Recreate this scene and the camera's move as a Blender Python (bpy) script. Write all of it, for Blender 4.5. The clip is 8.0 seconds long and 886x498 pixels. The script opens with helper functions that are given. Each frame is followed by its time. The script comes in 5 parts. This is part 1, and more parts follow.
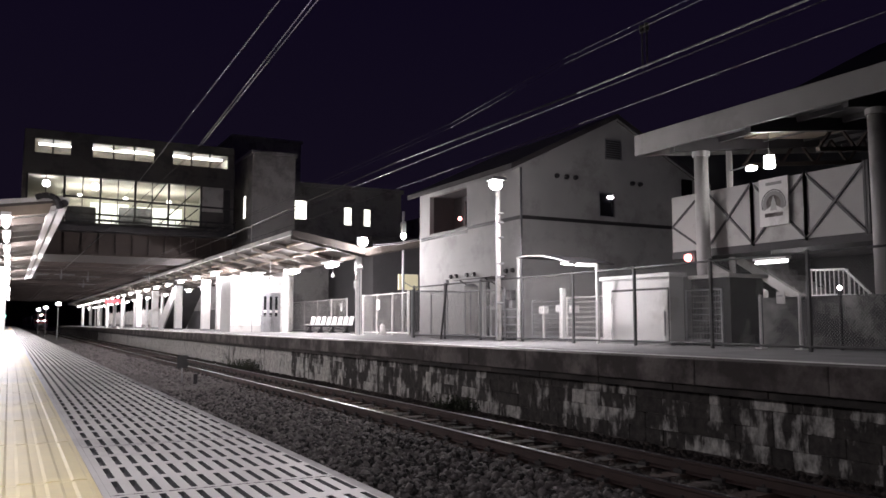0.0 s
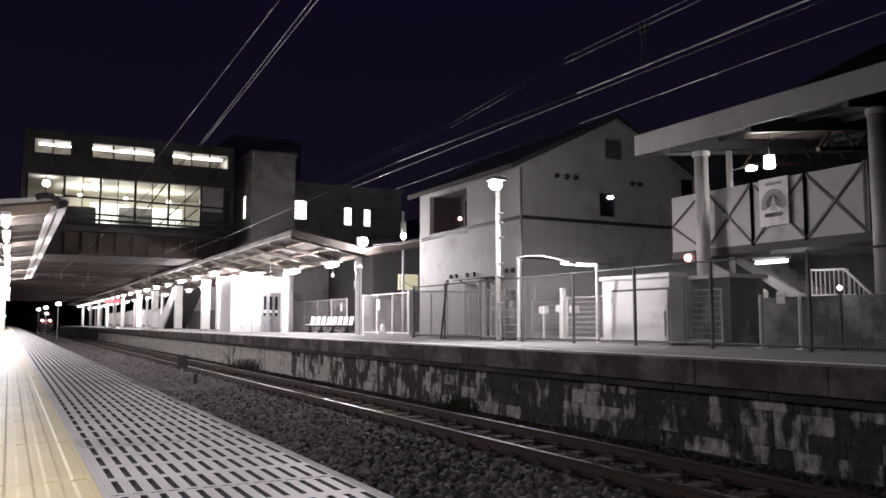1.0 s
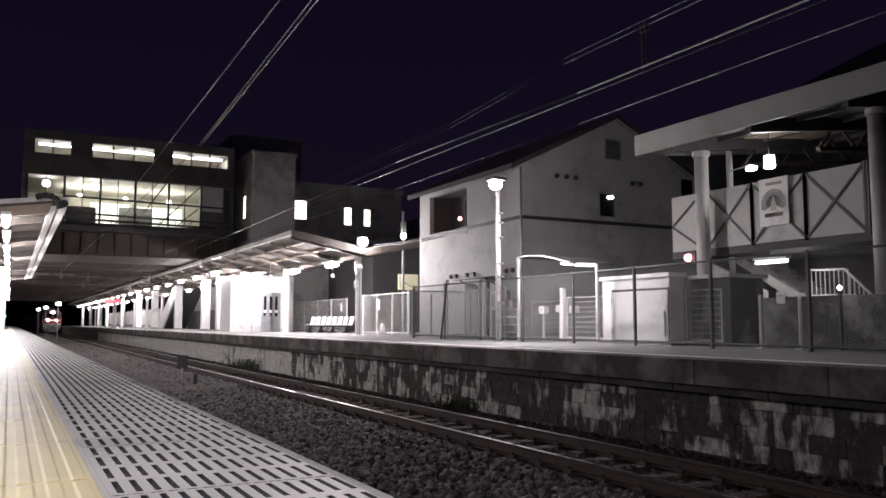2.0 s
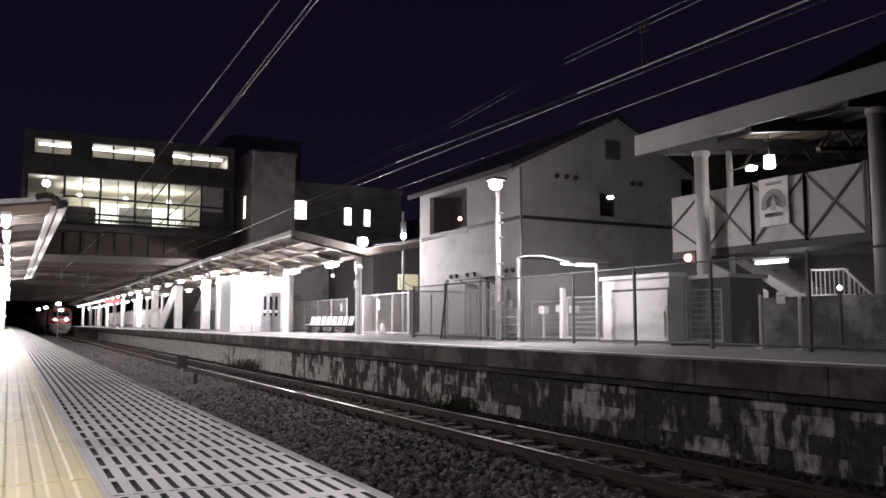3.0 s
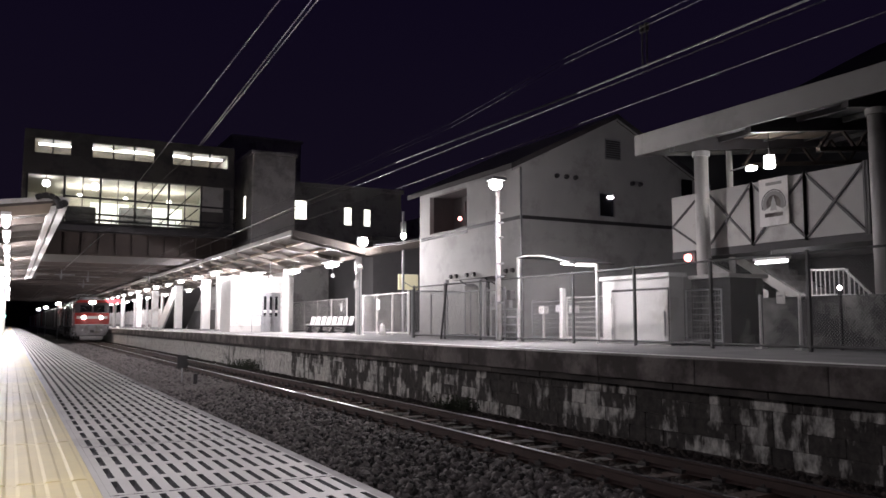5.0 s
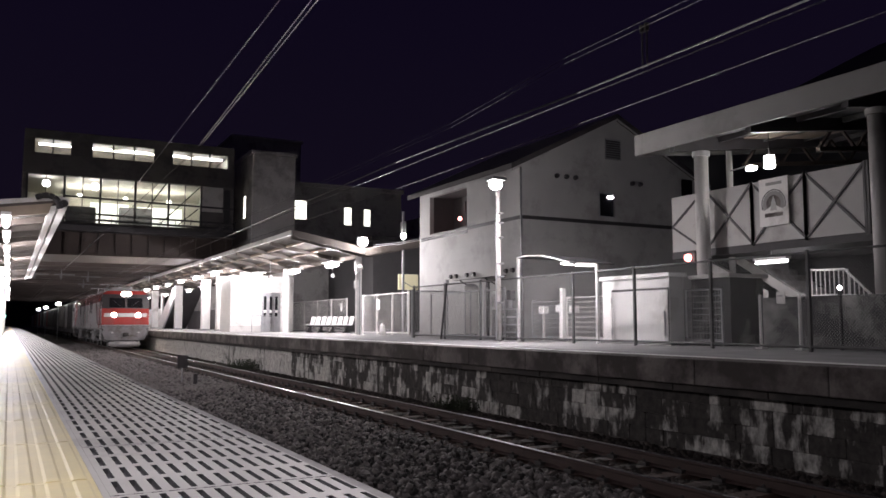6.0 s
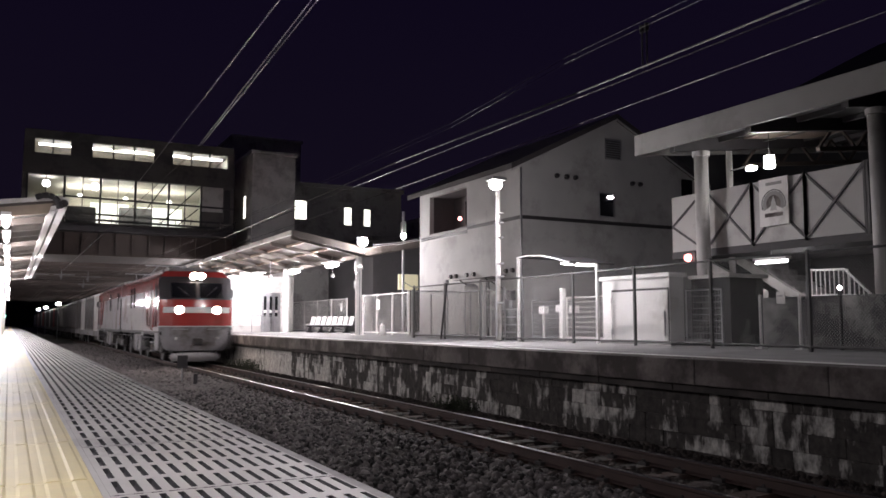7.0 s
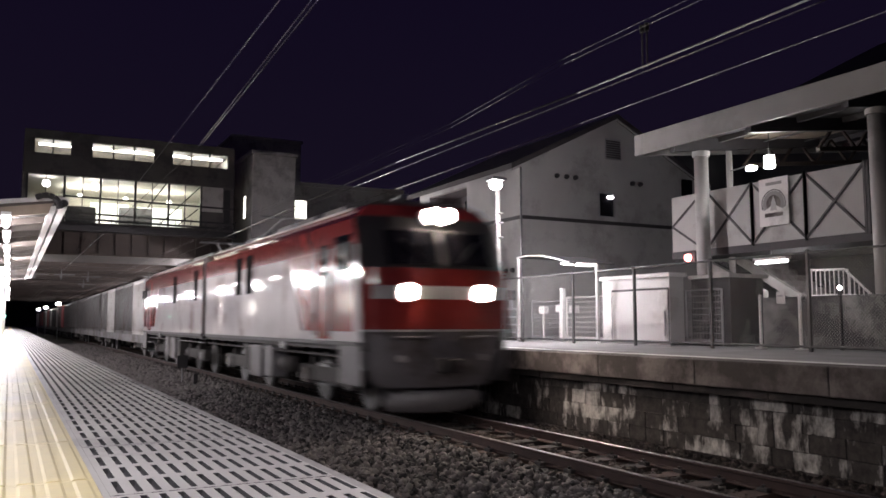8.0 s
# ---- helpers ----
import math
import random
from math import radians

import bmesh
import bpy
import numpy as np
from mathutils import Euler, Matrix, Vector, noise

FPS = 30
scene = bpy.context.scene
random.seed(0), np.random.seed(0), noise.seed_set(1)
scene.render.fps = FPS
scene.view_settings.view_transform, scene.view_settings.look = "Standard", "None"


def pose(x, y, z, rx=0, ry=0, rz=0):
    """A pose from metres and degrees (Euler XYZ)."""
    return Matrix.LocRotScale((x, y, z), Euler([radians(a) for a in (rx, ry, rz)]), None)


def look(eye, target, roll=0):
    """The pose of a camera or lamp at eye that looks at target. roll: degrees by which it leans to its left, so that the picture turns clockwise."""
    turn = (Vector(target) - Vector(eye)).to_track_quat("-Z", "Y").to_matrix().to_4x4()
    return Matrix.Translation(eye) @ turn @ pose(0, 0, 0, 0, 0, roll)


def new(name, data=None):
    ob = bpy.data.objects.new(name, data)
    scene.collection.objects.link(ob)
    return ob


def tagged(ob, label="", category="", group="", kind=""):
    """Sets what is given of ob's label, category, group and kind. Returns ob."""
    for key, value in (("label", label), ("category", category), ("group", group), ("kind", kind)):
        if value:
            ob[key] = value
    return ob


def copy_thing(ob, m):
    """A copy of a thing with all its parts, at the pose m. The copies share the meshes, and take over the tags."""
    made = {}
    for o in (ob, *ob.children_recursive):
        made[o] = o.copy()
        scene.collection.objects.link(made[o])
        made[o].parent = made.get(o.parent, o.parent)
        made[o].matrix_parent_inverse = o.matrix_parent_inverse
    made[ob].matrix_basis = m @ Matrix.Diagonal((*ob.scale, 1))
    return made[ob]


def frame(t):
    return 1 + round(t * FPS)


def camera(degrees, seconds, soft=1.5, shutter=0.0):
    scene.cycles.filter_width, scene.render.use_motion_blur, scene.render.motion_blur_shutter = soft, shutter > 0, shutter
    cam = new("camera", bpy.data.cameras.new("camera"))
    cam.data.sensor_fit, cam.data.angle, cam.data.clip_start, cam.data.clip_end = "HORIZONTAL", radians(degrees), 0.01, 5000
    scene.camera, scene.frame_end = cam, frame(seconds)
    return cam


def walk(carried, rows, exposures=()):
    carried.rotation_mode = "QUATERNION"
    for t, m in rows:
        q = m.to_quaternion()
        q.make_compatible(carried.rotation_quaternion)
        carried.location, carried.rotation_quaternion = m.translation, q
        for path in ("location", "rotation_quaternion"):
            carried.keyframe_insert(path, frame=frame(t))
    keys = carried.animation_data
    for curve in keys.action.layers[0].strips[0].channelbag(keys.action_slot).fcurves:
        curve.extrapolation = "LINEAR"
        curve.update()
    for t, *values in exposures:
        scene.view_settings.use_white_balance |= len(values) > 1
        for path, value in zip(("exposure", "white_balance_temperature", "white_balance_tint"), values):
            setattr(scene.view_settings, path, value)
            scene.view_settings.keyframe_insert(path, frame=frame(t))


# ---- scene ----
cam = camera(57.33, 8.0, soft=1.6, shutter=0.7)
EYE = Vector((0.0, 0.0, 0.48))
AIM = EYE + Vector((0.46863, 0.87868, 0.09118)) * 10
walk(cam, [(0.0, look(EYE, AIM)), (8.0, look(EYE, AIM))], exposures=[(0.0, 0.0), (3.0, 0.0), (4.5, -0.03), (6.2, -0.10), (7.3, 0.02), (8.0, 0.28)])

# ---- night sky and lamps ----
world = bpy.data.worlds.new("night_sky")
scene.world = world
world.use_nodes = True
wn, wl = world.node_tree.nodes, world.node_tree.links
bg = wn["Background"]
geo = wn.new("ShaderNodeTexCoord")
sep = wn.new("ShaderNodeSeparateXYZ")
ramp = wn.new("ShaderNodeValToRGB")
wl.new(geo.outputs["Generated"], sep.inputs[0])
wl.new(sep.outputs["Z"], ramp.inputs[0])
ramp.color_ramp.elements[0].position = 0.0
ramp.color_ramp.elements[0].color = (0.0072, 0.0050, 0.0115, 1)
ramp.color_ramp.elements[1].position = 0.55
ramp.color_ramp.elements[1].color = (0.0033, 0.0018, 0.0098, 1)
wl.new(ramp.outputs[0], bg.inputs[0])
bg.inputs[1].default_value = 1.0


def point_lamp(name, at, watts, color=(1.0, 0.935, 0.965), size=0.12):
    d = bpy.data.lights.new(name, "POINT")
    d.energy, d.color, d.shadow_soft_size = watts, color, size
    ob = new(name, d)
    ob.matrix_basis = pose(*at)
    return ob


def tube_lamp(name, at, turn, length, width, watts, color=(1.0, 0.935, 0.965)):
    d = bpy.data.lights.new(name, "AREA")
    d.shape, d.size, d.size_y, d.energy, d.color = "RECTANGLE", length, width, watts, color
    ob = new(name, d)
    ob.matrix_basis = pose(*at, 0, 0, turn)
    return ob


point_lamp("pole_light", (10.4, 16.75, 3.75), 560, size=0.15)
tube_lamp("pole_downlight", (10.4, 16.75, 3.72), 0, 0.3, 0.3, 210)
point_lamp("canopy_end_light", (12.3, 29.55, 3.72), 260, size=0.12)
for ly, watts in ((33.2, 1050), (38.5, 800), (80.9, 700), (112.7, 700), (149.8, 700)):
    point_lamp("far_canopy_light", (12.25, ly, 2.82), watts, size=0.05)
point_lamp("waiting_room_light", (11.45, 42.2, 2.82), 270, size=0.05)
for ly in (47.5, 52.8, 58.1, 68.7, 79.3, 95.2, 121.7):
    point_lamp("far_canopy_light", (10.4, ly, 3.16), 430, size=0.05)
# Lamp added under the shelter roof to brighten what stands around it.
point_lamp("shelter_light", (12.75, 17.0, 1.85), 19, size=0.1)
point_lamp("shelter_arm_light", (12.15, 15.75, 1.72), 26, size=0.06)
# The lamps from y 54 on are added to brighten the wagons.
for ly in (19.5, 25, 31, 38, 45, 54, 64, 76):
    point_lamp("near_canopy_light", (-0.12, ly, 2.2), 150 if ly < 20 else 260 if ly < 30 else 300 if ly < 40 else 380, size=0.11)
# Three unseen lamps added beside the view to brighten both platforms.
tube_lamp("unseen_far_light", (10.2, 0.5, 4.6), 90, 2.4, 0.25, 55)
tube_lamp("unseen_near_light", (-2.2, 0.8, 3.3), 90, 2.4, 0.25, 280)
point_lamp("unseen_near_fill", (-2.0, 12.8, 2.7), 310, size=0.12)
point_lamp("stair_light", (16.3, 12.9, 1.7), 16, size=0.15)
point_lamp("deck_light", (16.2, 13.3, 4.0), 12, size=0.12)
for lx in (3.2, 5.6, 8.0):
    point_lamp("concourse_light", (lx, 49.3, 7.6), 145, (1.0, 0.95, 0.85), 0.12)
tube_lamp("upper_light", (5.8, 47.6, 9.98), 0, 9.6, 0.3, 800, (1.0, 0.95, 0.85))


# ---- materials ----
def material(name, color, rough=0.6, metal=0.0, vary=0.25, scale=3.0, fine=40.0, bump=0.2, dirt=None, dirt_amount=0.4, spread=0.0, coat=0.0, dirt_scale=0.8, moving=False):
    """Base colour with variation at two scales, fine relief, and stains of their own colour."""
    m = bpy.data.materials.new(name)
    m.use_nodes = True
    n, l = m.node_tree.nodes, m.node_tree.links
    b = n["Principled BSDF"]
    if moving:
        where = n.new("ShaderNodeTexCoord").outputs["Object"]
    else:
        where = n.new("ShaderNodeNewGeometry").outputs["Position"]
    big, small = n.new("ShaderNodeTexNoise"), n.new("ShaderNodeTexNoise")
    big.inputs["Scale"].default_value, big.inputs["Detail"].default_value = scale, 5
    small.inputs["Scale"].default_value, small.inputs["Detail"].default_value = fine, 4
    l.new(where, big.inputs["Vector"])
    l.new(where, small.inputs["Vector"])
    add = n.new("ShaderNodeMath")
    add.operation = "MULTIPLY_ADD"
    l.new(small.outputs["Fac"], add.inputs[0])
    add.inputs[1].default_value = 0.45
    l.new(big.outputs["Fac"], add.inputs[2])
    src = add.outputs[0]
    if spread:
        info = n.new("ShaderNodeObjectInfo")
        isl = n.new("ShaderNodeNewGeometry")
        both = n.new("ShaderNodeMath")
        both.operation = "ADD"
        l.new(info.outputs["Random"], both.inputs[0])
        l.new(isl.outputs["Random Per Island"], both.inputs[1])
        sp = n.new("ShaderNodeMath")
        sp.operation = "MULTIPLY_ADD"
        l.new(both.outputs[0], sp.inputs[0])
        sp.inputs[1].default_value = spread
        l.new(src, sp.inputs[2])
        off = n.new("ShaderNodeMath")
        off.operation = "SUBTRACT"
        l.new(sp.outputs[0], off.inputs[0])
        off.inputs[1].default_value = spread
        src = off.outputs[0]
    mr = n.new("ShaderNodeMapRange")
    l.new(src, mr.inputs["Value"])
    mr.inputs["From Min"].default_value, mr.inputs["From Max"].default_value = 0.42, 1.02
    mr.inputs["To Min"].default_value, mr.inputs["To Max"].default_value = 1 - vary, 1 + vary
    mul = n.new("ShaderNodeMixRGB")
    mul.blend_type = "MULTIPLY"
    mul.inputs[0].default_value = 1
    mul.inputs[1].default_value = (*color, 1)
    l.new(mr.outputs[0], mul.inputs[2])
    out = mul.outputs[0]
    if dirt:
        dn = n.new("ShaderNodeTexNoise")
        dn.inputs["Scale"].default_value, dn.inputs["Detail"].default_value, dn.inputs["Roughness"].default_value = dirt_scale, 8, 0.65
        l.new(where, dn.inputs["Vector"])
        dr = n.new("ShaderNodeMapRange")
        l.new(dn.outputs["Fac"], dr.inputs["Value"])
        dr.inputs["From Min"].default_value, dr.inputs["From Max"].default_value = 0.62 - dirt_amount * 0.4, 0.72 - dirt_amount * 0.3
        mix = n.new("ShaderNodeMixRGB")
        l.new(dr.outputs[0], mix.inputs[0])
        l.new(out, mix.inputs[1])
        mix.inputs[2].default_value = (*dirt, 1)
        out = mix.outputs[0]
    l.new(out, b.inputs["Base Color"])
    rr = n.new("ShaderNodeMapRange")
    l.new(small.outputs["Fac"], rr.inputs["Value"])
    rr.inputs["To Min"].default_value, rr.inputs["To Max"].default_value = max(0.03, rough - min(0.12, rough * 0.4)), min(1, rough + min(0.12, rough * 0.4))
    l.new(rr.outputs[0], b.inputs["Roughness"])
    b.inputs["Metallic"].default_value = metal
    b.inputs["Coat Weight"].default_value = coat
    b.inputs["Coat Roughness"].default_value = 0.12
    if bump:
        bp = n.new("ShaderNodeBump")
        bp.inputs["Strength"].default_value = bump
        bp.inputs["Distance"].default_value = 0.01
        l.new(add.outputs[0], bp.inputs["Height"])
        l.new(bp.outputs[0], b.inputs["Normal"])
    return m


def glow(name, color, strength):
    m = bpy.data.materials.new(name)
    m.use_nodes = True
    b = m.node_tree.nodes["Principled BSDF"]
    b.inputs["Base Color"].default_value = (*color, 1)
    b.inputs["Emission Color"].default_value = (*color, 1)
    b.inputs["Emission Strength"].default_value = strength
    return m


def glass(name, tint=(0.9, 0.95, 0.95), rough=0.02):
    m = bpy.data.materials.new(name)
    m.use_nodes = True
    b = m.node_tree.nodes["Principled BSDF"]
    b.inputs["Base Color"].default_value = (*tint, 1)
    b.inputs["Transmission Weight"].default_value = 1
    b.inputs["Roughness"].default_value = rough
    b.inputs["IOR"].default_value = 1.05
    return m


def whitewashed_block():
    """Dark old masonry on which the whitewash has stayed in ragged patches, more on some blocks than on others and,
    partly in place of stronger light, more towards greater y.
    """
    m = bpy.data.materials.new("flaking_whitewashed_block")
    m.use_nodes = True
    n, l = m.node_tree.nodes, m.node_tree.links
    b = n["Principled BSDF"]
    pos = n.new("ShaderNodeNewGeometry")
    info = n.new("ShaderNodeObjectInfo")
    stretch = n.new("ShaderNodeMapping")
    stretch.inputs["Scale"].default_value = (1, 1.25, 0.55)
    l.new(pos.outputs["Position"], stretch.inputs["Vector"])

    def cloud(scale, detail, vec):
        t = n.new("ShaderNodeTexNoise")
        t.inputs["Scale"].default_value, t.inputs["Detail"].default_value, t.inputs["Roughness"].default_value = scale, detail, 0.6
        l.new(vec, t.inputs["Vector"])
        return t.outputs["Fac"]

    def madd(a, k, c):
        t = n.new("ShaderNodeMath")
        t.operation = "MULTIPLY_ADD"
        l.new(a, t.inputs[0])
        t.inputs[1].default_value = k
        if isinstance(c, float):
            t.inputs[2].default_value = c
        else:
            l.new(c, t.inputs[2])
        return t.outputs[0]

    broad = cloud(0.55, 3, pos.outputs["Position"])
    ragged = cloud(3.4, 10, stretch.outputs[0])
    grain = cloud(30, 5, pos.outputs["Position"])
    sep = n.new("ShaderNodeSeparateXYZ")
    l.new(pos.outputs["Position"], sep.inputs[0])
    # Coverage rises with y, which also paints in the brighter light farther along.
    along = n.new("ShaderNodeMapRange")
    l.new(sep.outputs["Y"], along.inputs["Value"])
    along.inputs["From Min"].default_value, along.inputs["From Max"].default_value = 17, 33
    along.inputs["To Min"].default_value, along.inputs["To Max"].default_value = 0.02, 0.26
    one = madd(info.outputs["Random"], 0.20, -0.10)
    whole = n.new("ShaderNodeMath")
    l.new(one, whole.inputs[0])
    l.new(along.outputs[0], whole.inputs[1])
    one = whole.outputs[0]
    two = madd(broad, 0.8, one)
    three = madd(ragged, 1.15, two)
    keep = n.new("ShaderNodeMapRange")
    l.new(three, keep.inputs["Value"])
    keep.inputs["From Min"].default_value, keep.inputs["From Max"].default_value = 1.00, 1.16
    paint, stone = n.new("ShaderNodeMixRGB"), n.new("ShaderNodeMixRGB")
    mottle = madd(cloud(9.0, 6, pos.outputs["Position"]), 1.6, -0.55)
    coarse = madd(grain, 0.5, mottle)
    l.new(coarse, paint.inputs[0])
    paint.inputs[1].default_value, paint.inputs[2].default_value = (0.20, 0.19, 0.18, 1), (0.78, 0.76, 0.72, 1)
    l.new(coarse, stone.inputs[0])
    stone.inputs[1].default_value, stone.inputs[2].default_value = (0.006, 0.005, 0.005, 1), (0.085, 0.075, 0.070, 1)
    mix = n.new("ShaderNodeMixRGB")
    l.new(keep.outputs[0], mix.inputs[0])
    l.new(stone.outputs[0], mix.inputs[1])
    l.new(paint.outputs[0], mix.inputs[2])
    l.new(mix.outputs[0], b.inputs["Base Color"])
    b.inputs["Roughness"].default_value = 0.9
    bp = n.new("ShaderNodeBump")
    bp.inputs["Strength"].default_value, bp.inputs["Distance"].default_value = 0.6, 0.012
    l.new(three, bp.inputs["Height"])
    l.new(bp.outputs[0], b.inputs["Normal"])
    return m


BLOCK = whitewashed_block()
TILE = material("pale_grey_paving", (0.47, 0.458, 0.458), 0.45, vary=0.18, scale=2.0, fine=60, bump=0.15, dirt=(0.30, 0.29, 0.30), dirt_amount=0.25)
YELLOW = material("yellow_tactile", (0.68, 0.585, 0.33), 0.52, vary=0.10, scale=3.0, fine=50, bump=0.12, dirt=(0.62, 0.54, 0.34), dirt_amount=0.45, spread=0.15)
SLOT = material("dark_slot_inside", (0.045, 0.045, 0.05), 0.8, vary=0.3)
CONC = material("platform_concrete", (0.34, 0.33, 0.33), 0.8, vary=0.25, scale=1.2, fine=25, bump=0.35, dirt=(0.15, 0.14, 0.14), dirt_amount=0.4)
LIP = material("weathered_coping", (0.15, 0.13, 0.124), 0.85, vary=0.45, scale=1.6, fine=20, bump=0.6, dirt=(0.055, 0.045, 0.043), dirt_amount=0.5, spread=0.25, dirt_scale=1.4)
# Course below the coping, coloured dark for the shadow band there.
SHADOWED = material("shade_dark_bedding_course", (0.075, 0.064, 0.060), 0.9, vary=0.4, scale=2.0, fine=24, bump=0.5, dirt=(0.03, 0.026, 0.025), dirt_amount=0.5)
ASPHALT = material("platform_asphalt", (0.27, 0.265, 0.27), 0.75, vary=0.25, scale=1.5, fine=60, bump=0.3)
WHITELINE = material("worn_white_line", (0.78, 0.77, 0.75), 0.6, vary=0.15, scale=3, dirt=(0.4, 0.39, 0.38), dirt_amount=0.2)
BALLAST = material("ballast_stone", (0.090, 0.080, 0.079), 0.85, vary=0.85, scale=6, fine=60, bump=0.5, spread=0.8)
# Darker copy of the ballast, rust brown and also darkened for the track's shade.
RUSTY_SHADED = material("rusty_shaded_ballast", (0.058, 0.045, 0.040), 0.9, vary=0.6, scale=6, fine=60, bump=0.5, spread=0.6)
BED = material("ballast_bed", (0.045, 0.038, 0.036), 0.95, vary=0.5, scale=9, fine=45, bump=0.9)
RAILM = material("rusty_rail_web", (0.050, 0.028, 0.024), 0.75, vary=0.3, scale=4, bump=0.3)
RAILTOP = material("polished_rail_head", (0.32, 0.30, 0.31), 0.30, 1.0, vary=0.1, bump=0.05)
SLEEPER = material("concrete_sleeper", (0.045, 0.038, 0.035), 0.9, vary=0.3, scale=4, dirt=(0.08, 0.045, 0.035), dirt_amount=0.5)
WHITE = material("white_painted_steel", (0.80, 0.79, 0.78), 0.45, vary=0.08, scale=2, bump=0.08, dirt=(0.5, 0.47, 0.44), dirt_amount=0.12)
OFFWHITE = material("cream_painted_steel", (0.62, 0.60, 0.585), 0.5, vary=0.12, scale=1.5, bump=0.1, dirt=(0.36, 0.34, 0.32), dirt_amount=0.22)
GREY = material("grey_galvanised_steel", (0.34, 0.34, 0.35), 0.45, 0.6, vary=0.2, scale=3, bump=0.1)
DARK = material("dark_painted_steel", (0.035, 0.032, 0.035), 0.5, vary=0.25, scale=3, bump=0.1)
BROWN = material("tan_painted_beam", (0.34, 0.27, 0.21), 0.6, vary=0.2, scale=2, bump=0.15)
SIDING = material("white_house_siding", (0.385, 0.378, 0.372), 0.65, vary=0.10, scale=1.0, fine=30, bump=0.15, dirt=(0.29, 0.28, 0.275), dirt_amount=0.25)
ROOF = material("dark_roof_tile", (0.05, 0.045, 0.048), 0.6, vary=0.3, scale=4, bump=0.4)
BCONC = material("bridge_concrete_panel", (0.62, 0.60, 0.575), 0.8, vary=0.2, scale=0.6, fine=12, bump=0.2, dirt=(0.42, 0.40, 0.385), dirt_amount=0.35)
# Dark base colour holds the shade of unlit facades, undersides and recesses.
DARKB = material("unlit_dark_surface", (0.075, 0.072, 0.075), 0.85, vary=0.3, scale=0.4, fine=8, bump=0.2)
FACADE = material("dim_rendered_facade", (0.36, 0.35, 0.34), 0.85, vary=0.2, scale=0.4, fine=8, bump=0.2, dirt=(0.2, 0.19, 0.19), dirt_amount=0.3)
FENCE = material("weathered_fence_steel", (0.10, 0.098, 0.10), 0.55, 0.0, vary=0.25, scale=3, bump=0.1)
GIRDER = material("dark_brown_bridge_girder", (0.043, 0.030, 0.026), 0.7, vary=0.35, scale=0.7, fine=10, bump=0.3)
BRIDGEC = material("dark_bridge_render", (0.12, 0.11, 0.105), 0.8, vary=0.2, scale=0.6, fine=12, bump=0.2, dirt=(0.07, 0.065, 0.065), dirt_amount=0.35)
SHEET = material("dull_canopy_sheet", (0.12, 0.103, 0.092), 0.7, vary=0.3, scale=0.9, fine=15, bump=0.15, dirt=(0.07, 0.056, 0.048), dirt_amount=0.4)
SIGNGLOW = glow("lit_sign_face", (0.75, 0.70, 0.48), 0.28)
FASCIA = material("weathered_fascia_paint", (0.23, 0.223, 0.218), 0.55, vary=0.1, scale=1.0, bump=0.08, dirt=(0.19, 0.183, 0.177), dirt_amount=0.25)
STAINED = material("streaked_retaining_concrete", (0.22, 0.215, 0.21), 0.85, vary=0.35, scale=1.6, fine=14, bump=0.3, dirt=(0.035, 0.034, 0.036), dirt_amount=0.65, dirt_scale=1.1)
INTERIOR = material("interior_wall", (0.68, 0.64, 0.56), 0.7, vary=0.1, scale=1)
PANEL = material("white_parapet_panel", (0.36, 0.347, 0.338), 0.55, vary=0.08, scale=1.2, bump=0.08, dirt=(0.24, 0.23, 0.22), dirt_amount=0.2)
RED = material("glossy_red_body", (0.33, 0.042, 0.038), 0.10, vary=0.14, scale=2, bump=0, coat=0.6, dirt=(0.26, 0.06, 0.05), dirt_amount=0.2, moving=True)
SILVER = material("pale_grey_body", (0.78, 0.745, 0.755), 0.045, vary=0.1, scale=1.5, bump=0, coat=0.0, dirt=(0.5, 0.42, 0.42), dirt_amount=0.2, moving=True)
SKIRT = material("grey_skirt", (0.24, 0.228, 0.24), 0.55, vary=0.2, scale=3, bump=0.1, dirt=(0.10, 0.08, 0.07), dirt_amount=0.4, moving=True)
UNDER = material("grimy_underframe", (0.045, 0.04, 0.04), 0.7, vary=0.3, scale=4, bump=0.3, moving=True)
WINDOWGLASS = material("dark_window_glass", (0.012, 0.012, 0.015), 0.06, vary=0.1, bump=0, moving=True)
for shiny, level in ((SILVER, 0.5), (RED, 0.6)):
    shiny.node_tree.nodes["Principled BSDF"].inputs["Specular IOR Level"].default_value = level
VOID = material("unlit_louvre_opening", (0.008, 0.008, 0.009), 0.95, vary=0.2, bump=0, moving=True)
VOID.node_tree.nodes["Principled BSDF"].inputs["Specular IOR Level"].default_value = 0.05
SCOOP = material("pale_grey_rail_guard", (0.34, 0.33, 0.33), 0.55, vary=0.2, scale=3, bump=0.1, moving=True)
BOXGREY = material("dull_container_grey", (0.11, 0.105, 0.108), 0.5, vary=0.3, scale=1.5, bump=0.1, dirt=(0.07, 0.05, 0.045), dirt_amount=0.4, moving=True)
BOXWHITE = material("white_container_paint", (0.62, 0.60, 0.59), 0.45, vary=0.12, scale=1.5, bump=0.08, dirt=(0.35, 0.31, 0.28), dirt_amount=0.25, moving=True)
SEATM = material("moulded_white_seat", (0.75, 0.74, 0.73), 0.4, vary=0.06, bump=0.03)
GLASS = glass("clear_pane")
WIRE = material("catenary_wire", (0.10, 0.092, 0.09), 0.38, 0.8, vary=0.1, bump=0)
MESHM = material("chain_link_wire", (0.36, 0.36, 0.36), 0.5, 0.3, vary=0.1, bump=0)
LEAF = material("weed_leaf", (0.032, 0.040, 0.020), 0.7, vary=0.4, spread=0.4, bump=0)
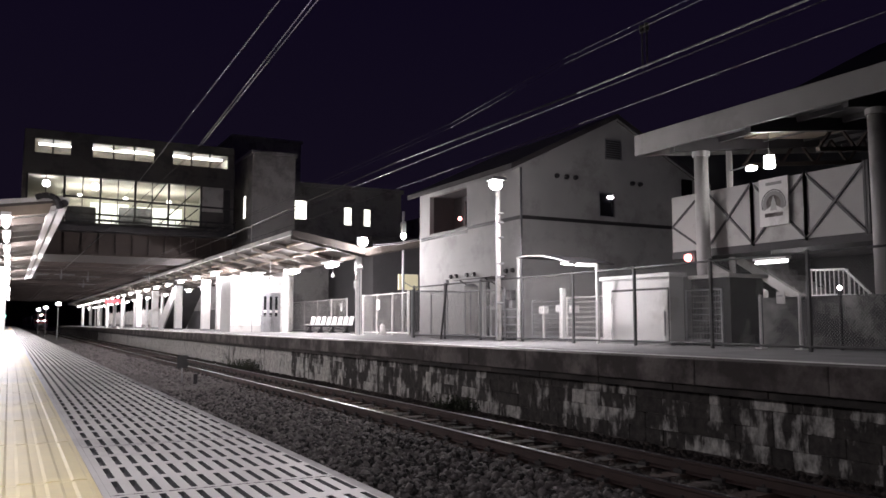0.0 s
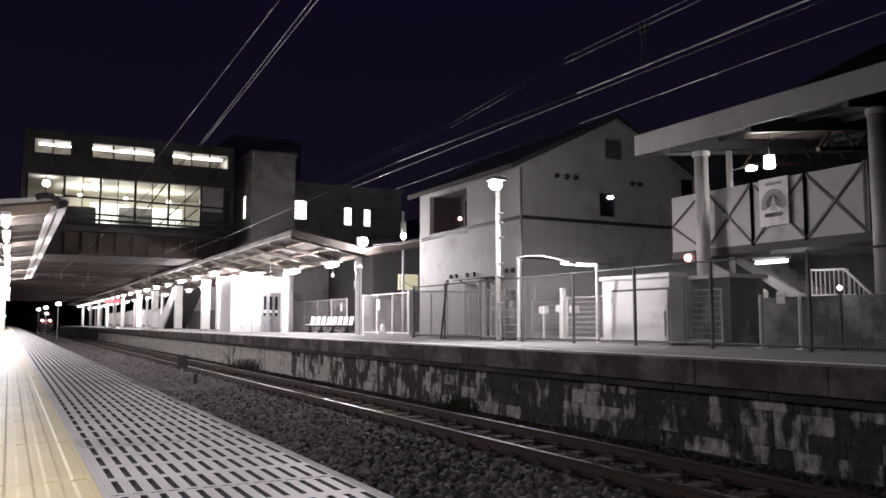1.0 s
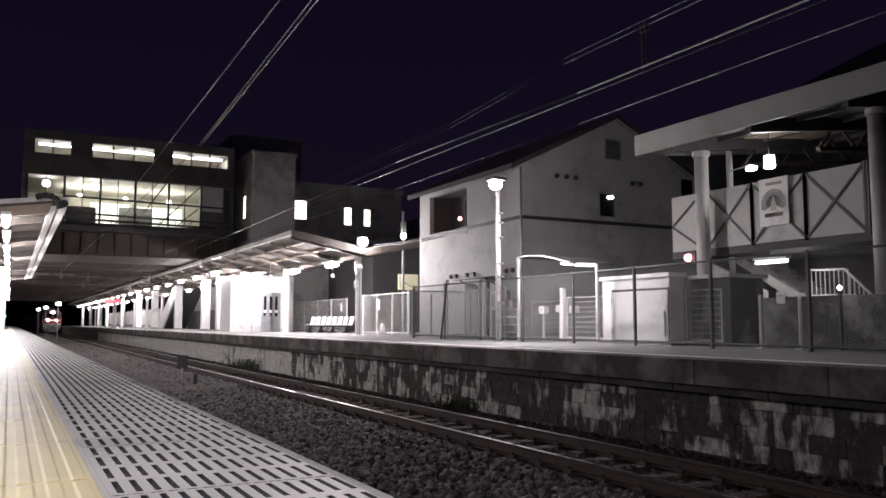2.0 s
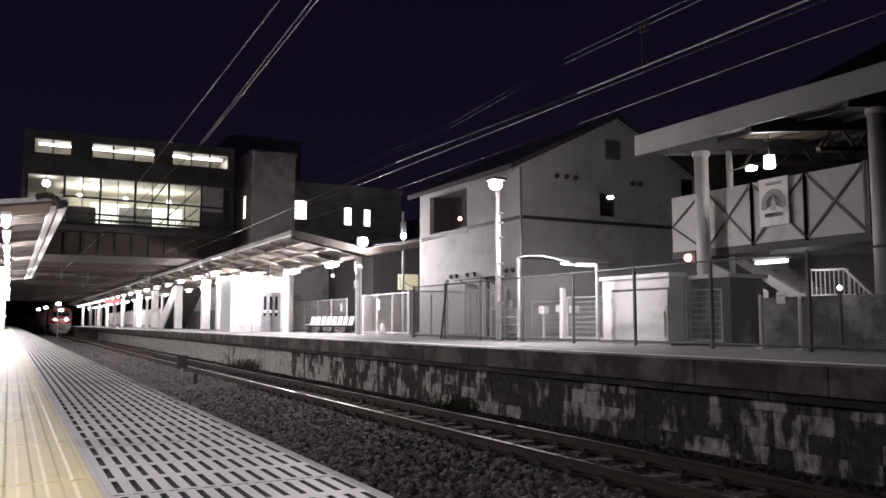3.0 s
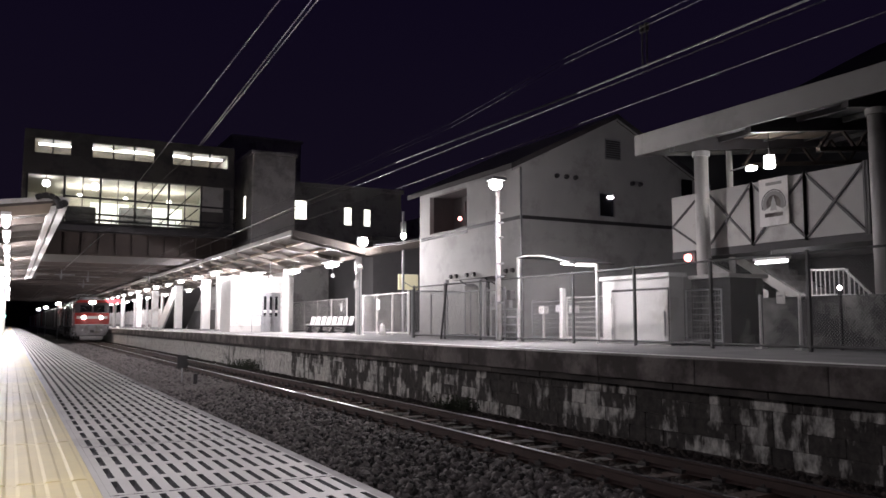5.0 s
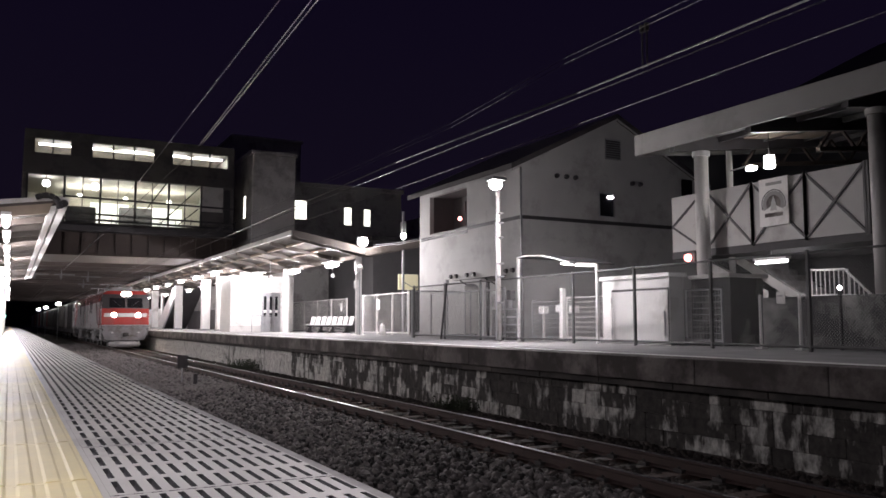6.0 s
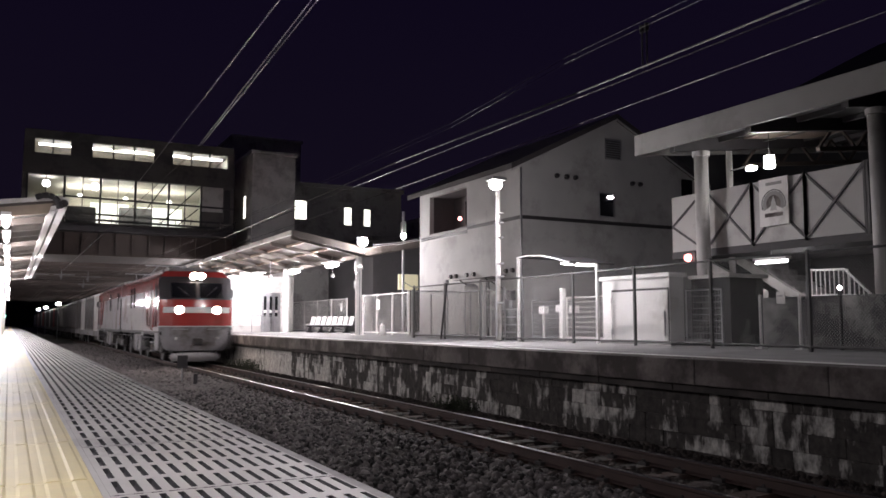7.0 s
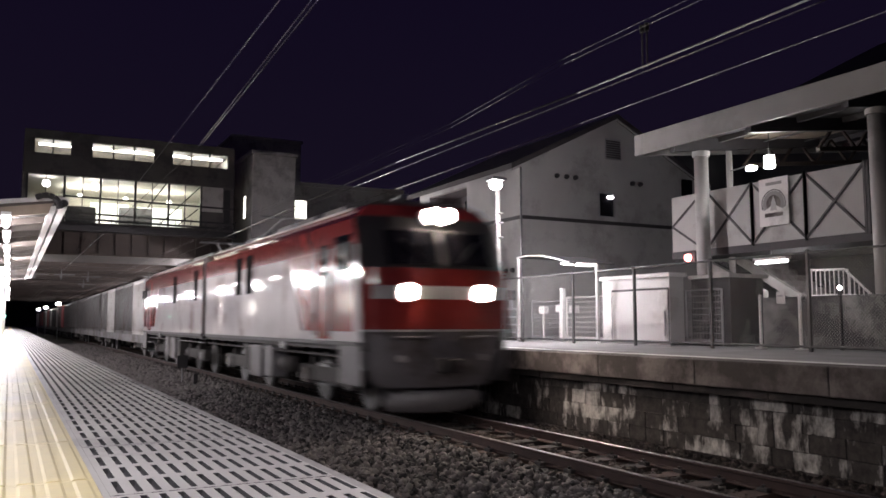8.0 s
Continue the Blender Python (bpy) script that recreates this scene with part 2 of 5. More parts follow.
HILL = material("dark_wooded_hill", (0.03, 0.032, 0.03), 0.95, vary=0.4, scale=0.3, bump=0.5)
BLUEC = material("container_maroon", (0.30, 0.07, 0.08), 0.5, vary=0.15, bump=0.1, moving=True)
TUBE = glow("fluorescent_tube", (1.0, 0.94, 0.96), 14)
BULB = glow("street_lamp_glow", (1.0, 0.97, 0.95), 60)
HEAD = glow("train_headlamp", (1.0, 0.82, 0.70), 190)
REDGLOW = glow("red_signal_glow", (1.0, 0.30, 0.28), 9)
WINGLOW = glow("lit_window_blind", (1.0, 0.96, 0.86), 2.6)
GREENGLOW = glow("green_signal_glow", (0.25, 1.0, 0.7), 5)


# ---- mesh helpers ----
class Mesh:
    """Collects boxes, rods and prisms into one mesh."""

    def __init__(self):
        self.v, self.f = [], []

    def quad(self, pts):
        i = len(self.v)
        self.v += [tuple(p) for p in pts]
        self.f.append(tuple(range(i, i + len(pts))))
        return self

    def box(self, x0, x1, y0, y1, z0, z1, c=0.0):
        if c <= 0:
            i = len(self.v)
            self.v += [(x, y, z) for z in (z0, z1) for y in (y0, y1) for x in (x0, x1)]
            self.f += [tuple(i + k for k in q) for q in ((0, 2, 3, 1), (4, 5, 7, 6), (0, 1, 5, 4), (2, 6, 7, 3), (0, 4, 6, 2), (1, 3, 7, 5))]
            return self
        b = bmesh.new()
        bmesh.ops.create_cube(b, size=1, matrix=Matrix.Translation(((x0 + x1) / 2, (y0 + y1) / 2, (z0 + z1) / 2)) @ Matrix.Diagonal((x1 - x0, y1 - y0, z1 - z0, 1)))
        bmesh.ops.bevel(b, geom=b.edges[:], offset=c, segments=2, affect="EDGES", profile=0.5)
        return self.take(b)

    def take(self, b, m=None):
        i = len(self.v)
        b.verts.index_update()
        self.v += [tuple(m @ v.co if m else v.co) for v in b.verts]
        self.f += [tuple(i + v.index for v in f.verts) for f in b.faces]
        b.free()
        return self

    def rod(self, p, q, r, r2=None, n=10):
        p, q = Vector(p), Vector(q)
        r2 = r if r2 is None else r2
        w = (q - p).normalized()
        u = w.orthogonal().normalized()
        s = w.cross(u)
        i = len(self.v)
        for c, k in ((p, r), (q, r2)):
            self.v += [tuple(c + (u * math.cos(a) + s * math.sin(a)) * k) for a in (2 * math.pi * j / n for j in range(n))]
        self.f += [(i + j, i + (j + 1) % n, i + n + (j + 1) % n, i + n + j) for j in range(n)]
        self.f += [tuple(i + j for j in reversed(range(n))), tuple(i + n + j for j in range(n))]
        return self

    def bar(self, p, q, w, d, up=(0, 0, 1)):
        """A rectangular bar from p to q, w wide across and d along up."""
        p, q, up = Vector(p), Vector(q), Vector(up)
        a = (q - p).normalized()
        s = a.cross(up).normalized() * (w / 2)
        t = s.cross(a).normalized() * (d / 2)
        i = len(self.v)
        for c in (p, q):
            self.v += [tuple(c + k) for k in (-s - t, s - t, s + t, -s + t)]
        self.f += [(i + 3, i + 2, i + 1, i), (i + 4, i + 5, i + 6, i + 7)] + [(i + j, i + (j + 1) % 4, i + 4 + (j + 1) % 4, i + 4 + j) for j in range(4)]
        return self

    def prism(self, pts, axis, a, b):
        """An outline in the plane across the axis, drawn out from a to b."""
        n, i = len(pts), len(self.v)
        for k in (a, b):
            for u, w in pts:
                self.v.append({"x": (k, u, w), "y": (u, k, w), "z": (u, w, k)}[axis])
        self.f += [tuple(i + j for j in range(n)), tuple(i + n + j for j in reversed(range(n)))]
        self.f += [(i + (j + 1) % n, i + j, i + n + j, i + n + (j + 1) % n) for j in range(n)]
        return self

    def ball(self, at, r, sub=1, squash=(1, 1, 1)):
        b = bmesh.new()
        bmesh.ops.create_icosphere(b, subdivisions=sub, radius=r)
        return self.take(b, Matrix.Translation(at) @ Matrix.Diagonal((*squash, 1)))

    def data(self, name, mat, smooth=False):
        me = bpy.data.meshes.new(name)
        me.from_pydata(self.v, [], self.f)
        b = bmesh.new()
        b.from_mesh(me)
        bmesh.ops.remove_doubles(b, verts=b.verts[:], dist=0.0002)
        bmesh.ops.recalc_face_normals(b, faces=b.faces[:])
        b.to_mesh(me)
        b.free()
        me.materials.append(mat)
        if smooth:
            for p in me.polygons:
                p.use_smooth = True
        return me


def part(name, mesh, mat, parent, label="", smooth=False):
    ob = new(name, mesh.data(name, mat, smooth) if isinstance(mesh, Mesh) else mesh)
    ob.parent = parent
    if label:
        ob["label"] = label
    return ob


def thing(name, label, category, at=(0, 0, 0), group="", kind=""):
    ob = new(name)
    ob.empty_display_size = 0.2
    ob.matrix_basis = pose(*at)
    return tagged(ob, label, category, group, kind)


def setting(name, mesh, mat, label, category, smooth=False, kind="structure"):
    return tagged(new(name, mesh.data(name, mat, smooth)), label, category, "", kind)


def piece(name, me, at, parent, turn=0.0):
    ob = new(name, me)
    ob.parent = parent
    ob.matrix_basis = pose(*at, 0, 0, turn)
    return ob


# ---- ground and track ----
RAIL = -1.1
Y_END = 190.0
setting("ground", Mesh().quad([(-600, -400, -1.34), (600, -400, -1.34), (600, 900, -1.34), (-600, 900, -1.34)]), BED, "dark stony ground beside the railway", "ground")


def ballast_bed():
    """A lumpy sheet of ballast between the platforms."""
    xs = np.arange(0.95, 8.4, 0.12)
    ys = np.concatenate([np.arange(-3, 25, 0.14), np.arange(25, 190, 1.2)])
    m = Mesh()
    for y in ys:
        for x in xs:
            d = abs(x - 6.47)
            z = -1.295 - 0.04 * max(0.0, min(1.0, (d - 1.2) / 0.6)) + 0.05 * (noise.noise((x * 2.3, y * 2.3, 1)) + 0.5 * noise.noise((x * 7, y * 7, 4)))
            m.v.append((x, y, z - (0.03 if d < 0.7 else 0)))
    w = len(xs)
    for j in range(len(ys) - 1):
        for i in range(w - 1):
            a = j * w + i
            m.f.append((a, a + 1, a + w + 1, a + w))
    return m


setting("ballast_bed", ballast_bed(), BED, "grey ballast bed between the two platforms", "ballast", True, "stuff")


def stones(name, count, x0, x1, y0, y1, r0, r1, seed, mat=BALLAST, label="loose grey crushed ballast stones"):
    rng = np.random.default_rng(seed)
    cube = np.array([(x, y, z) for z in (-1, 1) for y in (-1, 1) for x in (-1, 1)], float)
    quads = np.array([(0, 2, 3, 1), (4, 5, 7, 6), (0, 1, 5, 4), (2, 6, 7, 3), (0, 4, 6, 2), (1, 3, 7, 5)])
    yy = y0 + (y1 - y0) * rng.random(count) ** 1.5
    xx = rng.uniform(x0, x1, count)
    keep = (np.abs(np.abs(xx - 6.47) - 0.565) > 0.11)
    xx, yy = xx[keep], yy[keep]
    n = len(xx)
    r = rng.uniform(r0, r1, n)
    v = cube[None] * r[:, None, None] * rng.uniform(0.45, 0.85, (n, 8, 3))
    q = rng.normal(size=(n, 4))
    q /= np.linalg.norm(q, axis=1)[:, None]
    a, b, c, d = q.T
    rot = np.stack([1 - 2 * (c * c + d * d), 2 * (b * c - a * d), 2 * (b * d + a * c), 2 * (b * c + a * d), 1 - 2 * (b * b + d * d), 2 * (c * d - a * b), 2 * (b * d - a * c), 2 * (c * d + a * b), 1 - 2 * (b * b + c * c)], 1).reshape(n, 3, 3)
    v = np.einsum("nij,nkj->nki", rot, v)
    dist = np.abs(xx - 6.47)
    z = -1.275 - 0.04 * np.clip((dist - 1.2) / 0.6, 0, 1) + rng.uniform(-0.02, 0.03, n) - 0.03 * (np.abs(dist - 0.565) < 0.3)
    z = z - np.where(dist < 0.5, 0.03, 0)
    v += np.stack([xx, yy, z], 1)[:, None, :]
    me = bpy.data.meshes.new(name)
    f = (np.arange(n)[:, None, None] * 8 + quads[None]).reshape(-1, 4)
    me.vertices.add(n * 8)
    me.vertices.foreach_set("co", v.reshape(-1))
    me.loops.add(f.size)
    me.loops.foreach_set("vertex_index", f.reshape(-1).astype(np.int32))
    me.polygons.add(len(f))
    me.polygons.foreach_set("loop_start", np.arange(0, f.size, 4, dtype=np.int32))
    me.update(calc_edges=True)
    me.validate()
    me.materials.append(mat)
    return tagged(new(name, me), label, "ballast", "", "stuff")


RUSTY_SHADED_LABEL = "ballast stones rust brown and darkened for shade around the far track"
stones("ballast_stones", 19000, 2.4, 5.75, 1.8, 24, 0.028, 0.058, 1)
stones("ballast_stones", 16000, 5.55, 8.3, 1.8, 24, 0.028, 0.058, 3, RUSTY_SHADED, RUSTY_SHADED_LABEL)
stones("ballast_stones", 4500, 2.4, 5.75, -3, 1.85, 0.03, 0.058, 5)
stones("ballast_stones", 3800, 5.55, 8.3, -3, 1.85, 0.03, 0.058, 6, RUSTY_SHADED, RUSTY_SHADED_LABEL)
stones("ballast_stones", 6500, 3.0, 5.75, 22, 75, 0.05, 0.09, 2)
stones("ballast_stones", 6500, 5.55, 8.3, 22, 75, 0.05, 0.09, 4, RUSTY_SHADED, RUSTY_SHADED_LABEL)

track = thing("railway_track", "rusty narrow gauge railway track with concrete sleepers on ballast", "track", kind="structure")
RAIL_WEB = [(-0.064, -0.153), (0.064, -0.153), (0.064, -0.140), (0.010, -0.122), (0.010, -0.046), (0.0315, -0.034), (0.0315, -0.006), (-0.0315, -0.006), (-0.0315, -0.034), (-0.010, -0.046), (-0.010, -0.122), (-0.064, -0.140)]
for x in (5.905, 7.035):
    rail = part("rail", Mesh().prism([(x + a, RAIL + b) for a, b in RAIL_WEB], "y", -8, Y_END + 30), RAILM, track, "rust-brown steel rail")
    part("rail_head", Mesh().prism([(x - 0.0315, RAIL - 0.006), (x + 0.0315, RAIL - 0.006), (x + 0.026, RAIL), (x - 0.026, RAIL)], "y", -8, Y_END + 30), RAILTOP, rail, "polished running surface")
sl = Mesh().prism([(-1.0, -0.17), (1.0, -0.17), (0.97, 0.0), (-0.97, 0.0)], "y", -0.12, 0.12)
sleeper_me = sl.data("sleeper", SLEEPER)
clip = Mesh()
for s in (-1, 1):
    clip.box(s * 0.075 - 0.035, s * 0.075 + 0.035, -0.07, 0.07, 0.0, 0.045, 0.008).rod((s * 0.08, 0, 0.03), (s * 0.08, 0, 0.075), 0.018, n=6)
clip_me = clip.data("rail_clip", UNDER)
for i in range(150):
    y = -3 + i * 0.6
    s = piece("sleeper", sleeper_me, (6.47, y, RAIL - 0.155), track)
    if y < 42:
        for x in (-0.565, 0.565):
            piece("rail_clip", clip_me, (x, 0, 0.0), s)

# ---- near platform ----
near = Mesh().box(-0.35, 0.27, -6, 150, -0.3, -0.004).box(0.27, 0.925, -6, 150, -0.3, -0.024).box(0.925, 0.965, -6, 150, -0.3, -0.002).box(-7, -0.35, -6, 150, -0.3, 0).box(-7, 0.86, -6, 150, -1.4, -0.3)
platform_near = setting("platform_near", near, CONC, "concrete station platform with tactile paving along its edge", "platform")


def slotted_tile():
    """A metre of edge paving with four rows of thirteen slots, each slot sunk into the tile."""
    m = Mesh()
    xs, slot_x = [0.27], []
    for k in range(13):
        c = 0.302 + 0.0508 * k
        slot_x.append(len(xs))
        xs += [c - 0.0095, c + 0.0095]
    xs.append(0.927)
    ys, slot_y = [0.004], []
    for k in range(4):
        slot_y.append(len(ys))
        ys += [k * 0.25 + 0.03, k * 0.25 + 0.222]
    ys.append(0.996)
    for i in range(len(xs) - 1):
        for j in range(len(ys) - 1):
            x0, x1, y0, y1 = xs[i], xs[i + 1], ys[j], ys[j + 1]
            if not (i in slot_x and j in slot_y):
                m.quad([(x0, y0, 0), (x1, y0, 0), (x1, y1, 0), (x0, y1, 0)])
            else:
                m.quad([(x0, y0, 0), (x0, y1, 0), (x0, y1, -0.02), (x0, y0, -0.02)]).quad([(x1, y0, -0.02), (x1, y1, -0.02), (x1, y1, 0), (x1, y0, 0)])
                m.quad([(x0, y1, 0), (x1, y1, 0), (x1, y1, -0.02), (x0, y1, -0.02)]).quad([(x0, y0, -0.02), (x1, y0, -0.02), (x1, y0, 0), (x0, y0, 0)])
                m.quad([(x0, y0, -0.018), (x1, y0, -0.018), (x1, y1, -0.018), (x0, y1, -0.018)])
    me = bpy.data.meshes.new("edge_tile")
    me.from_pydata(m.v, [], m.f)
    b = bmesh.new()
    b.from_mesh(me)
    bmesh.ops.remove_doubles(b, verts=b.verts[:], dist=0.0002)
    b.to_mesh(me)
    b.free()
    me.materials.append(TILE)
    me.materials.append(SLOT)
    # Walls and floor of each slot take the dark colour.
    for p in me.polygons:
        if p.center.z < -0.009:
            p.material_index = 1
    return me


def tactile_tile(length=0.9):
    m = Mesh().box(0.0004, 0.2996, 0.0015, length - 0.0015, -0.003, 0.001)
    for k in range(4):
        c = 0.0375 + 0.075 * k
        m.prism([(c - 0.025, 0.001), (c + 0.025, 0.001), (c + 0.016, 0.0045), (c - 0.016, 0.0045)], "y", 0.012, length - 0.012)
    return m.data("tactile_tile", YELLOW)


edge_me, tact_me = slotted_tile(), tactile_tile()
for i in range(-5, 95):
    piece("edge_tile", edge_me, (0, 0.475 + i, 0), platform_near)
for col in (-0.35, -0.05):
    for i in range(-5, 80):
        piece("tactile_tile", tact_me, (col, 0.05 + 0.9 * i, 0), platform_near)
part("tactile_strip", tactile_tile(70.0), YELLOW, platform_near).matrix_basis = pose(-0.05, 72.06, 0)

part("edge_band", Mesh().box(0.2515, 0.2685, -6, 100, -0.004, 0.0005), TILE, platform_near, "pale strip between the yellow and the slotted paving")

# ---- far platform ----
far = Mesh().box(8.3, 60, -12, 8.6, -1.4, -0.3).box(8.3, 60, 8.6, 160, -1.4, -0.3)
platform_far = setting("platform_far", far, LIP, "old station platform with concrete coping above block masonry", "platform")
part("platform_surface", Mesh().box(8.08, 60, -12, 160, -0.3, -0.004), ASPHALT, platform_far, "worn asphalt platform surface")
part("white_line", Mesh().box(8.61, 8.9, -12, 160, -0.004, 0.002), WHITELINE, platform_far, "worn white safety line")
cop = Mesh().box(0, 0.55, 0.004, 1.996, -0.34, 0.0, 0.018).data("coping_stone", LIP)
for i in range(84):
    piece("coping_stone", cop, (8.04, -4 + 2 * i, 0.002), platform_far)
# Recessed course whose dark colour paints the coping's shadow.
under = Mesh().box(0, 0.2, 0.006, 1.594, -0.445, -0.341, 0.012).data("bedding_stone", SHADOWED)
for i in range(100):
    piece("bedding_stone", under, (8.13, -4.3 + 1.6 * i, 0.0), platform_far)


def wall_blocks():
    rng = random.Random(5)
    shapes = []
    for k in range(6):
        w = 0.24 + 0.06 * k
        lump = Mesh().box(0, 0.16, 0.001, w - 0.001, 0.001, 0.217, 0.010)
        lump.v = [(a + rng.uniform(-0.005, 0.005), b + rng.uniform(-0.006, 0.006), c + rng.uniform(-0.006, 0.006)) for a, b, c in lump.v]
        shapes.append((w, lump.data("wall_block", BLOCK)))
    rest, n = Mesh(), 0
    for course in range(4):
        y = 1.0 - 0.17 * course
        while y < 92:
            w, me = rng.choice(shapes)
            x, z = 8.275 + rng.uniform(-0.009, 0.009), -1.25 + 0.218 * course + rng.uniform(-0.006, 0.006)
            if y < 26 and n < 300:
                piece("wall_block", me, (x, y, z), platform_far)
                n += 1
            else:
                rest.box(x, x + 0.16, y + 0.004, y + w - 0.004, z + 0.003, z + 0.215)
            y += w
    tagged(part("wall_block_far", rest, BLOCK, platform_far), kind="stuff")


# ---- fences ----
def chain_link(w, h, pitch=0.06, r=0.0011):
    """Crossing wires clipped to a panel in the y z plane."""
    m = Mesh()
    for s in (1, -1):
        k = -h
        while k < w:
            a, b = max(0.0, k), min(w, k + h)
            if b > a:
                za, zb = (a - k, b - k) if s > 0 else (h - (a - k), h - (b - k))
                m.bar((0, a, za), (0, b, zb), r * 2, r * 2, (1, 0, 0))
            k += pitch
    return m


def fence(label, at, turn, bay, bays, h, mat, group, post=0.035, mesh_mat=None, top=True):
    f = thing("fence", label, "fence", group=group)
    f.matrix_basis = pose(*at, 0, 0, turn)
    post_me = Mesh().box(-post, post, -post, post, 0, h, 0.008).data("post", mat)
    net = chain_link(bay, h - 0.12).data("wire_mesh", mesh_mat or MESHM)
    railm = Mesh().rod((0, 0, 0), (0, bay, 0), 0.021, n=8).data("fence_rail", mat)
    for i in range(bays + 1):
        piece("post", post_me, (0, bay * i, 0), f)
        if i < bays:
            piece("wire_mesh", net, (0.0, bay * i, 0.08), f)
            piece("fence_rail", railm, (0, bay * i, h - 0.05), f)
            piece("fence_rail", railm, (0, bay * i, 0.09), f)
    return f


fence("dark grey chain link fence along the back of the platform", (11.85, 2.66, 0), 0, 2.16, 10, 1.72, FENCE, "platform fences", 0.028)
# Mesh wires are off-white here to paint in the floodlight on them.
fence("pale steel mesh fence beside the platform bench", (14.0, 29.1, 0), 0, 1.6, 3, 1.75, OFFWHITE, "platform fences", 0.03, OFFWHITE)
fence("pale steel mesh fence behind the white bench", (15.5, 39.7, 0), 0, 2.3, 4, 1.8, OFFWHITE, "platform fences", 0.03, OFFWHITE)
fence("pale steel mesh fence crossing to the house", (11.85, 24.4, 0), -90, 2.0, 1, 1.6, GREY, "platform fences", 0.03)


# ---- house ----
def house():
    h = thing("house", "two storey white sided house with a dark gable roof", "house")
    x0, x1, y0, y1, ez, rx, rz = 14.45, 22.3, 21.7, 28.9, 5.62, 18.38, 7.55
    t = 0.18
    # gable wall with a window opening
    wx0, wx1, wz0, wz1 = 17.64, 18.27, 4.13, 4.92
    g = Mesh().box(x0, wx0, y0, y0 + t, -0.01, ez).box(wx1, x1, y0, y0 + t, -0.01, ez).box(wx0, wx1, y0, y0 + t, -0.01, wz0).box(wx0, wx1, y0, y0 + t, wz1, ez)
    g.prism([(x0, ez), (x1, ez), (rx, rz)], "y", y0, y0 + t)
    gable = part("gable_wall", g, SIDING, h)
    # track side wall with a recessed balcony
    by0, by1, bz0, bz1 = 25.26, 28.2, 3.95, 5.42
    w = Mesh().box(x0, x0 + t, y0 + t, by0, 0, ez).box(x0, x0 + t, by1, y1, 0, ez).box(x0, x0 + t, by0, by1, 0, bz0).box(x0, x0 + t, by0, by1, bz1, ez)
    side = part("side_wall", w, SIDING, h)
    # Recess faces are coloured dark for the shade inside the balcony.
    part("balcony_recess", Mesh().box(x0 + 1.1, x0 + 1.2, by0, by1, bz0, bz1).box(x0 + t, x0 + 1.1, by0 - 0.1, by0, bz0, bz1).box(x0 + t, x0 + 1.1, by1, by1 + 0.1, bz0, bz1).box(x0 + t, x0 + 1.1, by0, by1, bz0 - 0.1, bz0).box(x0 + t, x0 + 1.1, by0, by1, bz1, bz1 + 0.1), DARKB, h)
    part("balcony_window", Mesh().box(x0 + 1.05, x0 + 1.098, 25.6, 27.2, bz0 + 0.02, 5.2), WINDOWGLASS, h, "dark sliding balcony window")
    part("balcony_lamp", Mesh().ball((x0 + 0.8, 27.2, 4.52), 0.085, 2), REDGLOW, h, "small red lamp glowing on the balcony", True)
    part("back_wall", Mesh().box(x0, x1, y1, y1 + t, 0, ez).box(x1 - t, x1, y0 + t, y1, 0, ez), SIDING, h)
    # lapped siding lines
    lap = Mesh().prism([(x0 - 0.012, 0.0), (x0 - 0.0, 0.0), (x0 - 0.0, 0.2)], "y", y0, y1).data("siding_board", SIDING)
    for k in range(16):
        piece("siding_board", lap, (0, 0, 0.15 + 0.22 * k), side)
    part("band_course", Mesh().box(x0 - 0.03, x1, y0 - 0.03, y0 - 0.003, 3.84, 3.96), DARK, h, "dark band course between the storeys")
    part("band_course", Mesh().box(x0 - 0.03, x0 - 0.014, y0 - 0.003, 25.2, 3.84, 3.96), DARK, h)
    part("band_course", Mesh().box(x0 - 0.03, x0 - 0.014, 25.2, y1, 3.72, 3.84), DARK, h)
    part("downpipe", Mesh().rod((x0 - 0.05, y0 - 0.05, 0.0), (x0 - 0.05, y0 - 0.05, 5.5), 0.035), GREY, h, smooth=True)
    for s, xe in ((-1, x0 - 0.45), (1, x1 + 0.45)):
        k = (rz - ez) / (rx - x0)
        ze = ez - k * 0.45
        roof = part("roof_slope", Mesh().prism([(xe, ze + 0.02), (rx, rz + 0.02), (rx, rz + 0.2), (xe, ze + 0.2)], "y", y0 - 0.14, y1 + 0.4), ROOF, h)
        part("fascia_board", Mesh().prism([(xe, ze - 0.05), (rx, rz - 0.05), (rx, rz + 0.015), (xe, ze + 0.015)], "y", y0 - 0.14, y0 - 0.11), SIDING, roof)
    win = part("window", Mesh().box(wx0 - 0.04, wx0, y0 - 0.025, y0 + 0.06, wz0 - 0.04, wz1 + 0.04).box(wx1, wx1 + 0.04, y0 - 0.025, y0 + 0.06, wz0 - 0.04, wz1 + 0.04).box(wx0, wx1, y0 - 0.025, y0 + 0.06, wz1, wz1 + 0.04).box(wx0, wx1, y0 - 0.025, y0 + 0.06, wz0 - 0.04, wz0), GREY, h)
    part("pane", Mesh().box(wx0, wx1, y0 + 0.04, y0 + 0.05, wz0, wz1), WINDOWGLASS, win)
    part("window_lamp", Mesh().ball((18.12, y0 + 0.0, 4.8), 0.09, 2, (1.6, 0.4, 0.7)), TUBE, win, "small lit lamp seen in the window", True)
    part("side_opening", Mesh().box(21.42, 21.95, y0 - 0.02, y0 - 0.003, 5.1, 5.72), VOID, h, "small dark opening under the eave")
    vent = Mesh().rod((0, 0, 0), (0, -0.09, 0), 0.085, 0.07, 12).data("vent_cowl", DARK)
